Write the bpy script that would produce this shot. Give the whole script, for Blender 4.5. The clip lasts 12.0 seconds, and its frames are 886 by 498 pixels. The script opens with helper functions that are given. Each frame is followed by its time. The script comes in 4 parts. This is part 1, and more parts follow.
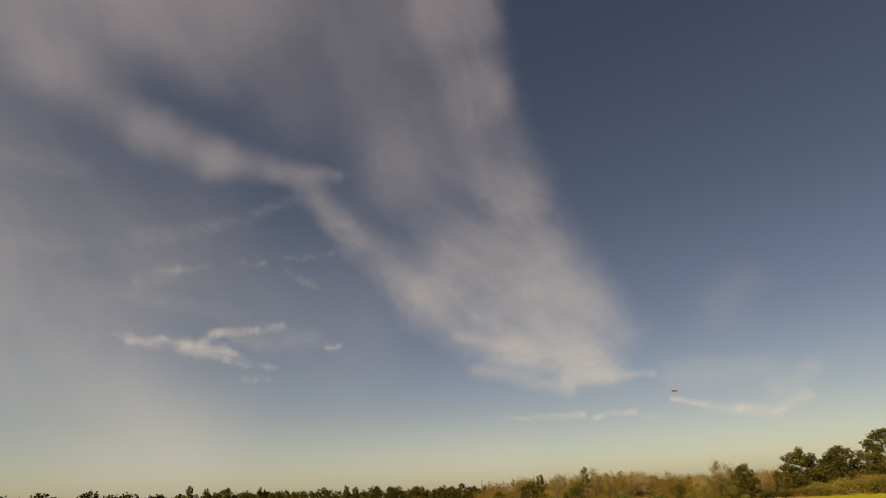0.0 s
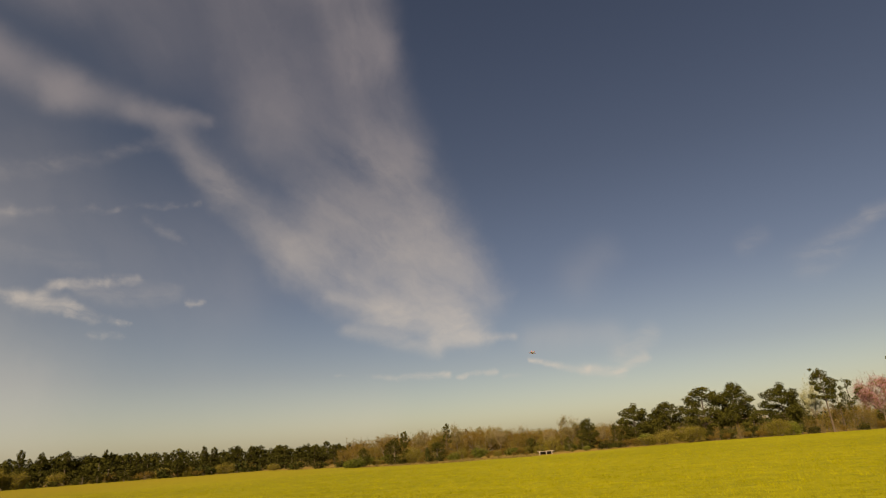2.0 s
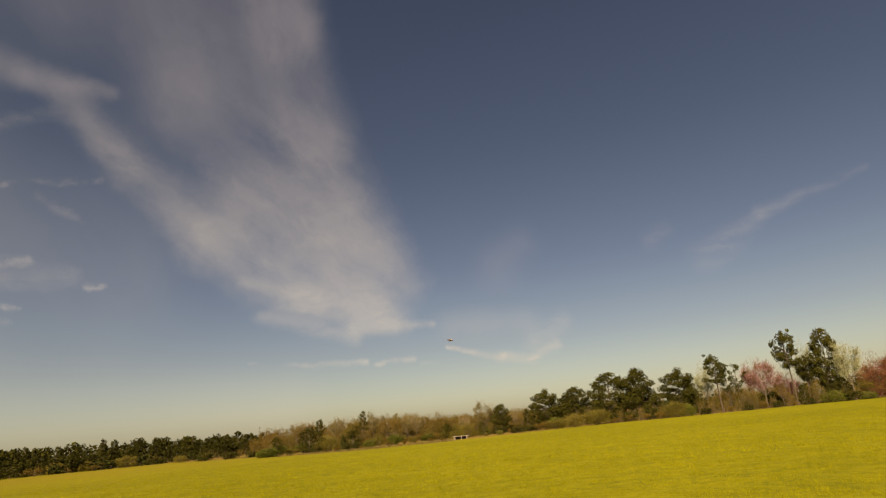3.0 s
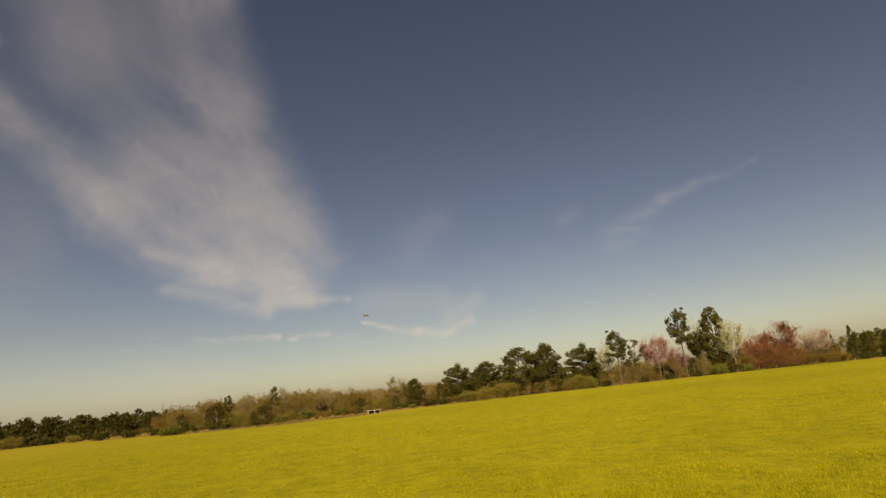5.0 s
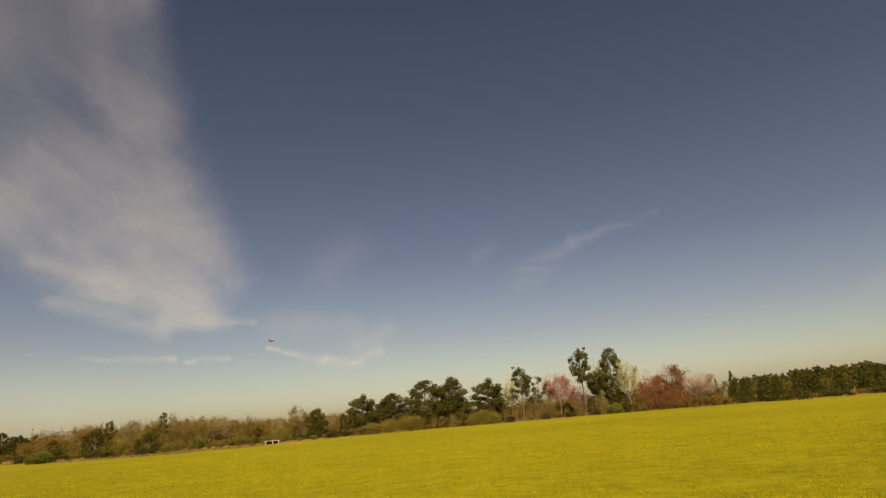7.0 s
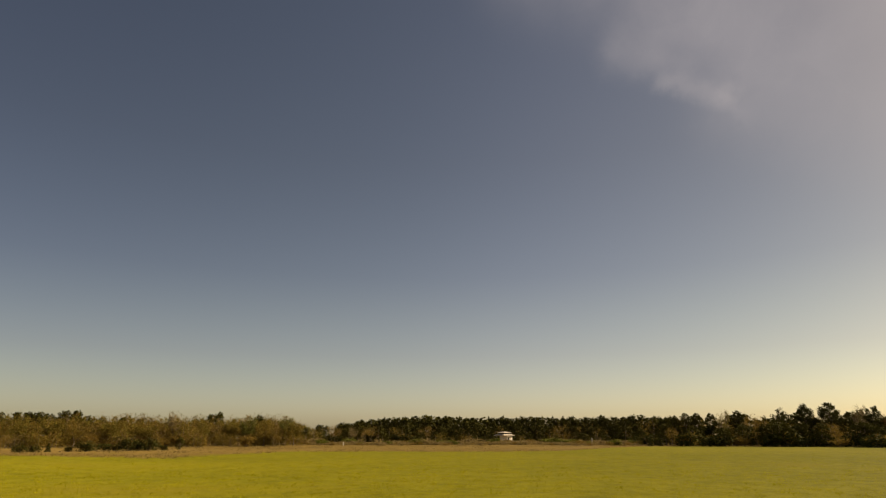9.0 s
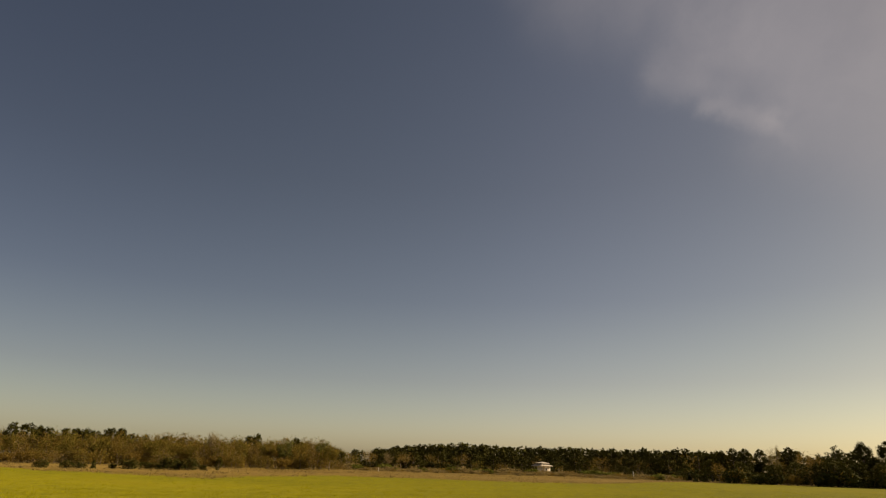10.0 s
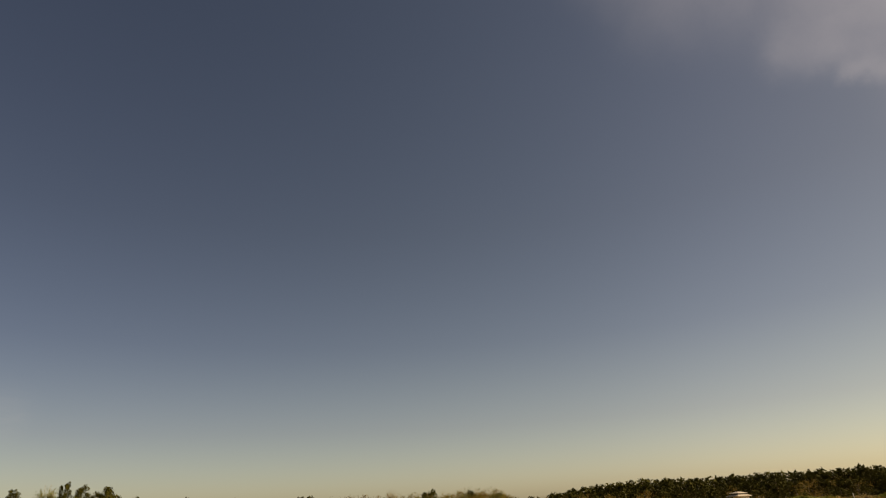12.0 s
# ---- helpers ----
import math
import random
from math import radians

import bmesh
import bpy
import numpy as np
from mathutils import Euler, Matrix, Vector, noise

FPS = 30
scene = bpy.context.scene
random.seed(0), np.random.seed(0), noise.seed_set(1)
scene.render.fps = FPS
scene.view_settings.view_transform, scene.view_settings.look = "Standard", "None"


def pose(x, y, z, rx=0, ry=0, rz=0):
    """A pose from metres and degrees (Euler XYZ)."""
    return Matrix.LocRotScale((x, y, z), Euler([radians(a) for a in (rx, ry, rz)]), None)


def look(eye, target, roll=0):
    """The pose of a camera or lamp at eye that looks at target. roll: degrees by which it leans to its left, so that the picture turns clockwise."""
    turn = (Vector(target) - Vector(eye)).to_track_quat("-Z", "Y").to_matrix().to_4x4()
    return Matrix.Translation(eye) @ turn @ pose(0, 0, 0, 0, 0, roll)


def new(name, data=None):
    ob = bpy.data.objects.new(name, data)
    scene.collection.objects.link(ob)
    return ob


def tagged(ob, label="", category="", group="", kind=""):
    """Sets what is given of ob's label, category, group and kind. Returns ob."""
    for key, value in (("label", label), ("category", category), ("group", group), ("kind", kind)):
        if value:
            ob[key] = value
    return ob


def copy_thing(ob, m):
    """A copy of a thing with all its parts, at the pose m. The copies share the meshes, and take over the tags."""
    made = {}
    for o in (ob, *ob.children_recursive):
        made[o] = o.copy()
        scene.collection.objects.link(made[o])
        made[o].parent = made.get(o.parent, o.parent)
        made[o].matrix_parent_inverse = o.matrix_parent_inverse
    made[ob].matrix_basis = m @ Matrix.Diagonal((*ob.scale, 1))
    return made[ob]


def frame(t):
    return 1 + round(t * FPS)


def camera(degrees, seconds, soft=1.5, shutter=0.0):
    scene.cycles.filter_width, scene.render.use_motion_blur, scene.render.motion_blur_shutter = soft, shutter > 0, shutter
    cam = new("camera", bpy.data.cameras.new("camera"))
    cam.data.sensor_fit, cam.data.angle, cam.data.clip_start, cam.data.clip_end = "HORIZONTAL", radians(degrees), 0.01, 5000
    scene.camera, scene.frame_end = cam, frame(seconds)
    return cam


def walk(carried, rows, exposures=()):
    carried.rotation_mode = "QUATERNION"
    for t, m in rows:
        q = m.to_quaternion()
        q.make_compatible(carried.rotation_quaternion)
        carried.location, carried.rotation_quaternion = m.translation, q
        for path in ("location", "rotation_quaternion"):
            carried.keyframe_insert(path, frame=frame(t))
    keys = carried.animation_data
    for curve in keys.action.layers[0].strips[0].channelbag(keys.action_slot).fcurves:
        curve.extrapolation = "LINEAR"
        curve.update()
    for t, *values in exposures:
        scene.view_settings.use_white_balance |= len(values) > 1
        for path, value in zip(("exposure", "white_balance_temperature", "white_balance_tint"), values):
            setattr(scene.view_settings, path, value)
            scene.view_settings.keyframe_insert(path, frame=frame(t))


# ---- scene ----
EYE = 1.7
SUN_AZ, SUN_EL = 158.0, 32.0

cam = camera(74.3, 12.0, 1.2)
# seconds, yaw (to the left of +y), pitch, roll; the viewer stands on one spot and turns
PATH = [
    (0.0, 15.97, 23.54, -2.99), (0.5, 14.69, 22.45, -2.84), (1.0, 11.73, 21.22, -2.45),
    (1.5, 6.90, 20.06, -4.10), (2.0, 3.31, 19.04, -4.40), (2.5, -0.04, 18.77, -4.91),
    (3.0, -4.72, 17.16, -5.61), (5.0, -12.77, 13.97, -6.27), (5.5, -14.00, 12.94, -5.64),
    (6.0, -15.27, 12.93, -5.44), (6.5, -18.22, 13.92, -5.38), (7.0, -21.61, 16.15, -4.77),
    (7.5, -30.96, 17.75, -4.08), (7.6, -36.56, 18.39, -3.66), (7.7, -46.90, 19.68, -2.61),
    (8.0, -76.0, 21.0, -1.3), (8.4, -108.0, 19.5, -0.5), (8.8, -124.5, 18.2, -0.1),
    (9.3, -128.34, 17.81, -0.24), (9.5, -126.98, 19.17, -0.55), (10.0, -123.50, 20.31, 1.65),
    (10.5, -119.03, 22.41, 1.86), (11.0, -115.91, 22.88, 1.53), (11.5, -112.74, 22.03, -1.16),
    (11.7, -112.24, 23.63, -2.78), (12.0, -109.41, 24.49, -3.26),
]


def way(az, el=0.0):
    """The unit vector at az degrees to the left of +y and el degrees up."""
    a, e = radians(az), radians(el)
    return Vector((-math.sin(a) * math.cos(e), math.cos(a) * math.cos(e), math.sin(e)))


rows = []
for t, yaw, pitch, roll in PATH:
    eye = Vector((0, 0, EYE))
    rows.append((t, look(eye, eye + way(yaw, pitch) * 10, roll)))
walk(cam, rows, exposures=((0.0, 0.6), (1.0, 0.6), (2.0, 0.56), (3.0, 0.57), (5.0, 0.57), (7.7, 0.58), (9.3, 0.57), (10.0, 0.46), (10.5, 0.47), (12.0, 0.57)))


# ---- sky and sun ----
class Nodes:
    """Short hand for building a node tree."""

    def __init__(self, tree):
        self.tree = tree
        tree.nodes.clear()

    def add(self, kind, values=(), **props):
        n = self.tree.nodes.new(kind)
        for key, val in props.items():
            setattr(n, key, val)
        for key, val in dict(values).items():
            if isinstance(val, bpy.types.NodeSocket):
                self.tree.links.new(val, n.inputs[key])
            else:
                n.inputs[key].default_value = val
        return n

    def math(self, op, a, b=0.0, c=0.0, clamp=False):
        return self.add("ShaderNodeMath", {0: a, 1: b, 2: c}, operation=op, use_clamp=clamp).outputs[0]

    def vec(self, op, a, b=(0, 0, 0), c=(0, 0, 0)):
        n = self.add("ShaderNodeVectorMath", {0: a, 1: b, 2: c}, operation=op)
        return n.outputs["Value"] if op in ("DOT_PRODUCT", "LENGTH", "DISTANCE") else n.outputs[0]

    def noise(self, co, scale, detail=3.0, rough=0.55, distort=0.0):
        return self.add("ShaderNodeTexNoise", {"Vector": co, "Scale": scale, "Detail": detail, "Roughness": rough, "Distortion": distort})

    def ramp(self, fac, lo, hi, a=0.0, b=1.0, smooth=True):
        n = self.add("ShaderNodeMapRange", {0: fac, 1: lo, 2: hi, 3: a, 4: b}, interpolation_type="SMOOTHSTEP" if smooth else "LINEAR")
        return n.outputs[0]

    def mix(self, fac, a, b, blend="MIX"):
        n = self.add("ShaderNodeMix", {0: fac, 6: a, 7: b}, data_type="RGBA", blend_type=blend)
        return n.outputs[2]


world = bpy.data.worlds.new("sky")
scene.world = world
world.use_nodes = True
W = Nodes(world.node_tree)
heading = W.add("ShaderNodeTexCoord").outputs["Generated"]
sky = W.add("ShaderNodeTexSky", sky_type="NISHITA", sun_disc=False, sun_elevation=radians(SUN_EL), sun_rotation=radians(-SUN_AZ),
            altitude=50.0, air_density=1.0, dust_density=1.6, ozone_density=1.2).outputs[0]
up = W.add("ShaderNodeSeparateXYZ", {0: heading}).outputs[2]
deep = W.add("ShaderNodeValToRGB", {0: up})
stops = deep.color_ramp.elements
stops[0].color, stops[1].color = (1.13, 0.985, 0.76, 1), (0.475, 0.385, 0.37, 1)
for at, shade in ((0.05, (1.06, 0.890, 0.715)), (0.13, (0.855, 0.682, 0.59)), (0.26, (0.668, 0.532, 0.492)), (0.44, (0.58, 0.458, 0.418)), (0.70, (0.52, 0.418, 0.392))):
    stops.new(at).color = (*shade, 1)
sky = W.mix(1.0, sky, deep.outputs[0], "MULTIPLY")
# the sky grows paler towards the sun
toward = W.vec("DOT_PRODUCT", heading, tuple(way(SUN_AZ, SUN_EL)))
sunward = W.vec("DOT_PRODUCT", heading, tuple(way(SUN_AZ)))
sky = W.mix(W.ramp(sunward, -0.88, 0.10), sky, W.mix(1.0, sky, W.mix(W.ramp(up, 0.0, 0.22), (1.18, 1.185, 1.20, 1), (1.29, 1.28, 1.16, 1)), "MULTIPLY"))

sky = W.mix(W.ramp(sunward, 0.30, 0.92), sky, W.mix(1.0, sky, (0.80, 0.86, 0.83, 1), "MULTIPLY"))

# thin cirrus: soft strokes across the sky, torn by noise
n1 = W.noise(heading, 5.0, 4.0, 0.6)
n2 = W.noise(heading, 19.0, 4.0, 0.6)
off1 = W.vec("MULTIPLY", W.vec("SUBTRACT", n1.outputs["Color"], (0.5, 0.5, 0.5)), (0.10, 0.10, 0.07))
off2 = W.vec("MULTIPLY", W.vec("SUBTRACT", n2.outputs["Color"], (0.5, 0.5, 0.5)), (0.05, 0.05, 0.03))
torn = W.vec("ADD", heading, W.vec("ADD", off1, off2))
slight = W.vec("ADD", heading, W.vec("ADD", W.vec("MULTIPLY", off1, (0.3, 0.3, 0.3)), W.vec("MULTIPLY", off2, (0.5, 0.5, 0.5))))
n3 = W.noise(heading, 42.0, 3.0, 0.6)
off3 = W.vec("MULTIPLY", W.vec("SUBTRACT", n3.outputs["Color"], (0.5, 0.5, 0.5)), (0.030, 0.030, 0.016))
wisp = W.vec("ADD", slight, off3)
mid = W.vec("ADD", heading, W.vec("ADD", W.vec("MULTIPLY", off1, (0.65, 0.65, 0.65)), W.vec("ADD", W.vec("MULTIPLY", off2, (0.55, 0.55, 0.55)), W.vec("MULTIPLY", off3, (0.6, 0.6, 0.6)))))
sums = {"body": None, "soft": None, "low": None}


def stroke(az0, el0, az1, el1, w0, w1, weight, co=None, into="body", flat=0.0):
    """One streak of cloud between two headings, w0 and w1 degrees wide, added to one of three layers."""
    co = co or torn
    a, b = way(az0, el0), way(az1, el1)
    ab = b - a
    along = W.math("MULTIPLY", W.vec("DOT_PRODUCT", W.vec("SUBTRACT", co, tuple(a)), tuple(ab)), 1.0 / max(ab.length_squared, 1e-6), clamp=True)
    near = W.vec("MULTIPLY_ADD", W.add("ShaderNodeCombineXYZ", {0: along, 1: along, 2: along}).outputs[0], tuple(ab), tuple(a))
    width = W.math("MULTIPLY_ADD", along, radians(w1 - w0), radians(w0))
    fall = W.ramp(W.math("DIVIDE", W.vec("DISTANCE", co, near), width), flat, 1.4, 1.0, 0.0)
    fall = W.math("MULTIPLY", W.math("POWER", fall, 1.6), weight)
    sums[into] = fall if sums[into] is None else W.math("ADD", sums[into], fall)


# the great plume: its sharp side, its thin middle, its near branch and its bright foot
stroke(14.5, 64, 13.0, 46, 5.0, 4.0, 0.30, slight, flat=0.5)
stroke(13.0, 46, 11.2, 38, 4.0, 3.6, 0.32, slight, flat=0.5)
stroke(11.2, 38, 8.0, 29, 3.6, 4.0, 0.32, slight, flat=0.4)
stroke(19, 48, 14, 32, 5.5, 5.0, 0.11, slight)
stroke(42, 45, 33, 37, 7, 6, 0.24, slight, "soft")
stroke(1.0, 18.0, -1.6, 14.0, 2.6, 2.0, 0.14, mid)
stroke(9.0, 29, 4.6, 20, 4.6, 5.0, 0.34, mid)
stroke(4.6, 20, 1.4, 13, 4.6, 3.6, 0.30, mid)
stroke(24, 62, 21, 44, 10, 8, 0.13, slight, "soft")
stroke(22, 44, 19, 33, 8, 7, 0.17, slight, "soft")
stroke(27, 42, 22, 30, 6, 5, 0.16, slight, "soft")
stroke(17, 33, 11, 21, 7, 7, 0.26)
stroke(30.5, 30.6, 25.2, 25.0, 1.9, 2.3, 0.26, mid)
stroke(25.2, 25.0, 18.0, 18.6, 2.6, 3.4, 0.34, mid)
stroke(18.0, 18.6, 9.0, 12.4, 3.4, 3.0, 0.34, mid)
stroke(15, 22, 5, 13.5, 5.0, 4.2, 0.30)
stroke(9.0, 13.4, 0.0, 10.4, 2.6, 1.8, 0.42, mid)
stroke(13.4, 11.6, 4.5, 9.3, 0.9, 1.0, 0.26, slight)
stroke(4.5, 10.4, -3.2, 9.8, 1.3, 0.5, 0.40, slight)
stroke(6.4, 15.6, 2.0, 12.4, 1.8, 1.6, 0.22, mid)
stroke(14.6, 15.0, 8.0, 13.4, 0.9, 0.9, 0.22, slight)
# haze over the plume's far side
stroke(68, 51, 44, 48, 15, 11, 0.95, slight, "soft")
stroke(40, 50, 24, 50, 9, 8, 0.16, slight, "soft")
stroke(54, 43, 42, 39, 6, 4, 0.24, slight, "soft")
stroke(74, 44, 52, 41, 10, 6, 0.52, slight, "soft")
# the bright arm that joins it
stroke(70, 40.5, 56.5, 35.6, 5.0, 3.6, 0.42, slight, "soft")
stroke(56.5, 35.6, 46.5, 32.6, 3.4, 2.7, 0.40, slight, "soft")
stroke(46.5, 32.6, 40.0, 31.2, 2.7, 2.4, 0.46, slight, "soft")
stroke(40.0, 31.2, 34.0, 31.0, 2.2, 1.5, 0.38, slight, "soft")
stroke(34.0, 31.0, 27.0, 30.8, 1.5, 0.8, 0.30, slight, "soft")
stroke(32.0, 30.4, 27.0, 26.2, 1.5, 1.7, 0.22, slight, "soft")
# pale haze low in the west
stroke(60, 22, 27, 17, 12, 9, 0.11, slight, "soft")
stroke(44, 5, 12, 3, 7, 5, 0.12, slight, "soft")
stroke(62, 30, 62, 16, 12, 13, 0.22, slight, "soft")
stroke(58, 15, 40, 7, 12, 8, 0.13, slight, "soft")
stroke(46, 24, 46, 14, 11, 10, 0.12, slight, "soft")
stroke(57, 27.2, 51.5, 27.8, 1.35, 1.22, 0.11, mid, "low")
stroke(56, 20.4, 49.7, 22.2, 1.08, 0.94, 0.09, mid, "low")
stroke(46, 23.6, 39.2, 25.4, 1.08, 0.94, 0.11, mid, "low")
stroke(39.2, 25.4, 31.5, 28.6, 0.94, 0.81, 0.12, mid, "low")
# wisps low in the sky
stroke(46.2, 14.6, 43.0, 13.9, 0.49, 0.70, 0.49, mid, "low")
stroke(43.0, 13.9, 40.7, 13.7, 0.65, 0.75, 0.29, mid, "low")
stroke(40.9, 13.7, 37.3, 13.2, 0.98, 0.86, 0.49, mid, "low")
stroke(37.3, 13.2, 33.0, 12.2, 0.81, 0.38, 0.43, mid, "low")
stroke(39.4, 14.0, 38.0, 15.1, 0.65, 0.65, 0.39, mid, "low")
stroke(38.0, 15.1, 35.1, 16.0, 0.70, 0.70, 0.49, mid, "low")
stroke(35.1, 16.0, 32.5, 16.2, 0.65, 0.49, 0.35, mid, "low")
stroke(36, 15.0, 29.8, 15.0, 1.62, 1.08, 0.13, mid, "low")
stroke(28.4, 14.2, 27.0, 14.3, 0.54, 0.43, 0.35, mid, "low")
stroke(35.2, 11.2, 33.1, 11.0, 0.49, 0.38, 0.22, mid, "low")
stroke(45.2, 19.5, 42.4, 20.9, 0.98, 1.08, 0.17, mid, "low")
stroke(42.2, 20.9, 34.6, 22.3, 0.59, 0.43, 0.14, mid, "low")
stroke(34.6, 22.3, 27.2, 23.0, 0.38, 0.33, 0.14, mid, "low")
stroke(31.8, 21.1, 29.2, 19.6, 0.65, 0.54, 0.14, mid, "low")
stroke(48, 18.5, 36, 17.0, 1.30, 1.08, 0.07, mid, "low")
stroke(16, 7.6, 8.8, 6.9, 0.25, 0.38, 0.21, slight, "low")
stroke(8.8, 6.9, 3.4, 6.9, 0.42, 0.38, 0.49, slight, "low")
stroke(2.6, 6.6, -0.8, 6.8, 0.33, 0.38, 0.54, slight, "low")
stroke(-1.6, 6.2, -3.2, 6.2, 0.29, 0.25, 0.16, slight, "low")
stroke(-4.4, 7.6, -9.4, 6.4, 0.29, 0.58, 0.72, slight, "low")
stroke(-9.4, 6.4, -12.2, 5.7, 0.63, 0.58, 0.67, slight, "low")
stroke(-12.2, 5.9, -14.6, 6.9, 0.58, 0.67, 0.45, slight, "low")
stroke(-12.5, 7.4, -15.5, 8.8, 1.51, 1.26, 0.20, slight, "low")
stroke(-5, 9.6, -12, 9.4, 2.0, 1.8, 0.12, slight, "soft")
stroke(-10, 15.0, -12, 16.5, 3.2, 2.6, 0.07, slight, "soft")
stroke(-25.0, 15.3, -26.6, 15.9, 1.28, 1.03, 0.08, slight, "low")
stroke(-29.6, 12.8, -34.7, 15.5, 1.93, 1.03, 0.13, slight, "low")
stroke(-34.7, 15.6, -43.1, 16.9, 0.89, 0.45, 0.10, slight, "low")
stroke(-58, 7.5, -72, 9.0, 1.03, 2.56, 0.06, slight, "low")
# cloud towards the sun
stroke(-140, 45, -154, 39, 8, 8, 0.26, slight, "soft")
stroke(-153, 36, -170, 35, 5.5, 9, 0.34, slight, "soft")
stroke(-147, 34.6, -153, 32, 2.6, 2.0, 0.20, mid, "soft")
stroke(-151, 31.2, -156.8, 29.3, 1.1, 1.4, 0.34, mid, "soft")
stroke(-156.6, 29.3, -157.8, 27.4, 1.2, 1.0, 0.14, mid, "soft")
stroke(-160, 29, -176, 22, 7, 10, 0.36, slight, "soft")
stroke(-136, 51, -152, 48, 8, 11, 0.20, slight, "soft")
stroke(-185, 30, -215, 28, 14, 16, 0.35, slight, "soft")
stroke(100, 30, 130, 40, 12, 14, 0.25, slight, "soft")

# filaments: along the plume, and level ones for the wisps

def grain(along, out, stretch, scale, detail, rough):
    """Noise drawn out along a line of the sky; out: a heading near its middle."""
    side = along.cross(out).normalized()
    third = along.cross(side)
    co = W.add("ShaderNodeCombineXYZ", {0: W.math("MULTIPLY", W.vec("DOT_PRODUCT", mid, tuple(along)), stretch), 1: W.vec("DOT_PRODUCT", mid, tuple(side)), 2: W.vec("DOT_PRODUCT", mid, tuple(third))}).outputs[0]
    return W.noise(co, scale, detail, rough, 0.3).outputs[0]


fine = grain((way(17, 48) - way(3, 10)).normalized(), way(10, 28), 0.45, 9.0, 7.0, 0.56)
slant = grain((way(28, 31) - way(0, 11)).normalized(), way(12, 20), 0.36, 13.0, 7.0, 0.58)
level = W.vec("MULTIPLY", mid, (1.0, 1.0, 3.2))
feather = W.noise(level, 15.0, 6.0, 0.58, 0.5).outputs[0]
blend = W.mix(W.ramp(up, 0.20, 0.30), W.mix(0.45, slant, feather), W.mix(W.ramp(up, 0.42, 0.60), slant, fine))
thick = W.math("MULTIPLY", sums["body"], W.ramp(blend, 0.28, 0.72, 0.36, 1.56, False))
thick = W.math("ADD", thick, W.math("MULTIPLY", sums["soft"], W.ramp(fine, 0.30, 0.70, 0.70, 1.30, False)))
thick = W.math("ADD", thick, W.math("MULTIPLY", sums["low"], W.ramp(feather, 0.32, 0.70, 0.25, 1.55, False)))
veil = W.math("SUBTRACT", 1.0, W.math("POWER", 2.718, W.math("MULTIPLY", thick, -1.2)))
cloud = W.mix(W.ramp(up, 0.10, 0.60), (6.4, 5.5, 4.5, 1), (2.85, 2.45, 2.42, 1))
cloud = W.mix(W.ramp(toward, 0.0, 0.95), cloud, (4.2, 3.8, 3.8, 1))
final = W.mix(veil, sky, cloud)
back = W.add("ShaderNodeBackground", {"Color": final, "Strength": 0.07})
W.tree.links.new(back.outputs[0], W.add("ShaderNodeOutputWorld").inputs[0])

sun_data = bpy.data.lights.new("sun", "SUN")
sun_data.energy, sun_data.angle, sun_data.color = 5.8, radians(0.53), (1.0, 0.77, 0.52)
sun = new("sun", sun_data)
sun.matrix_world = look(way(SUN_AZ, SUN_EL) * 200, (0, 0, 0))


# ---- materials ----
def material(name):
    m = bpy.data.materials.new(name)
    m.use_nodes = True
    return m, Nodes(m.node_tree)


def finish(n, shader):
    n.tree.links.new(shader, n.add("ShaderNodeOutputMaterial").inputs[0])


def foliage(name, low, high, through_light=0.25):
    """Leaves or needles: colour varies from leaf to leaf, from clump to clump and from tree to tree."""
    m, n = material(name)
    place = n.add("ShaderNodeNewGeometry")
    big = n.noise(place.outputs["Position"], 0.35, 3.0).outputs[0]
    isle = place.outputs["Random Per Island"]
    tree_rnd = n.add("ShaderNodeObjectInfo").outputs["Random"]
    fac = n.math("ADD", n.math("MULTIPLY", isle, 0.22), n.math("ADD", n.math("MULTIPLY", tree_rnd, 0.3), n.math("MULTIPLY_ADD", big, 0.8, -0.165)), clamp=True)
    col = n.mix(fac, (*low, 1), (*high, 1))
    d = n.add("ShaderNodeBsdfPrincipled", {"Base Color": col, "Roughness": 0.85, "Specular IOR Level": 0.04})
    tr = n.add("ShaderNodeBsdfTranslucent", {"Color": col})
    finish(n, n.add("ShaderNodeMixShader", {0: through_light, 1: d.outputs[0], 2: tr.outputs[0]}).outputs[0])
    return m


def bark(name, low, high, scale=6.0):
    m, n = material(name)
    pos = n.add("ShaderNodeNewGeometry").outputs["Position"]
    g = n.noise(n.vec("MULTIPLY", pos, (1, 1, 0.25)), scale, 5.0, 0.65)
    col = n.mix(g.outputs[0], (*low, 1), (*high, 1))
    bump = n.add("ShaderNodeBump", {"Strength": 0.5, "Distance": 0.04, "Height": g.outputs[0]})
    finish(n, n.add("ShaderNodeBsdfPrincipled", {"Base Color": col, "Roughness": 0.9, "Normal": bump.outputs[0]}).outputs[0])
    return m


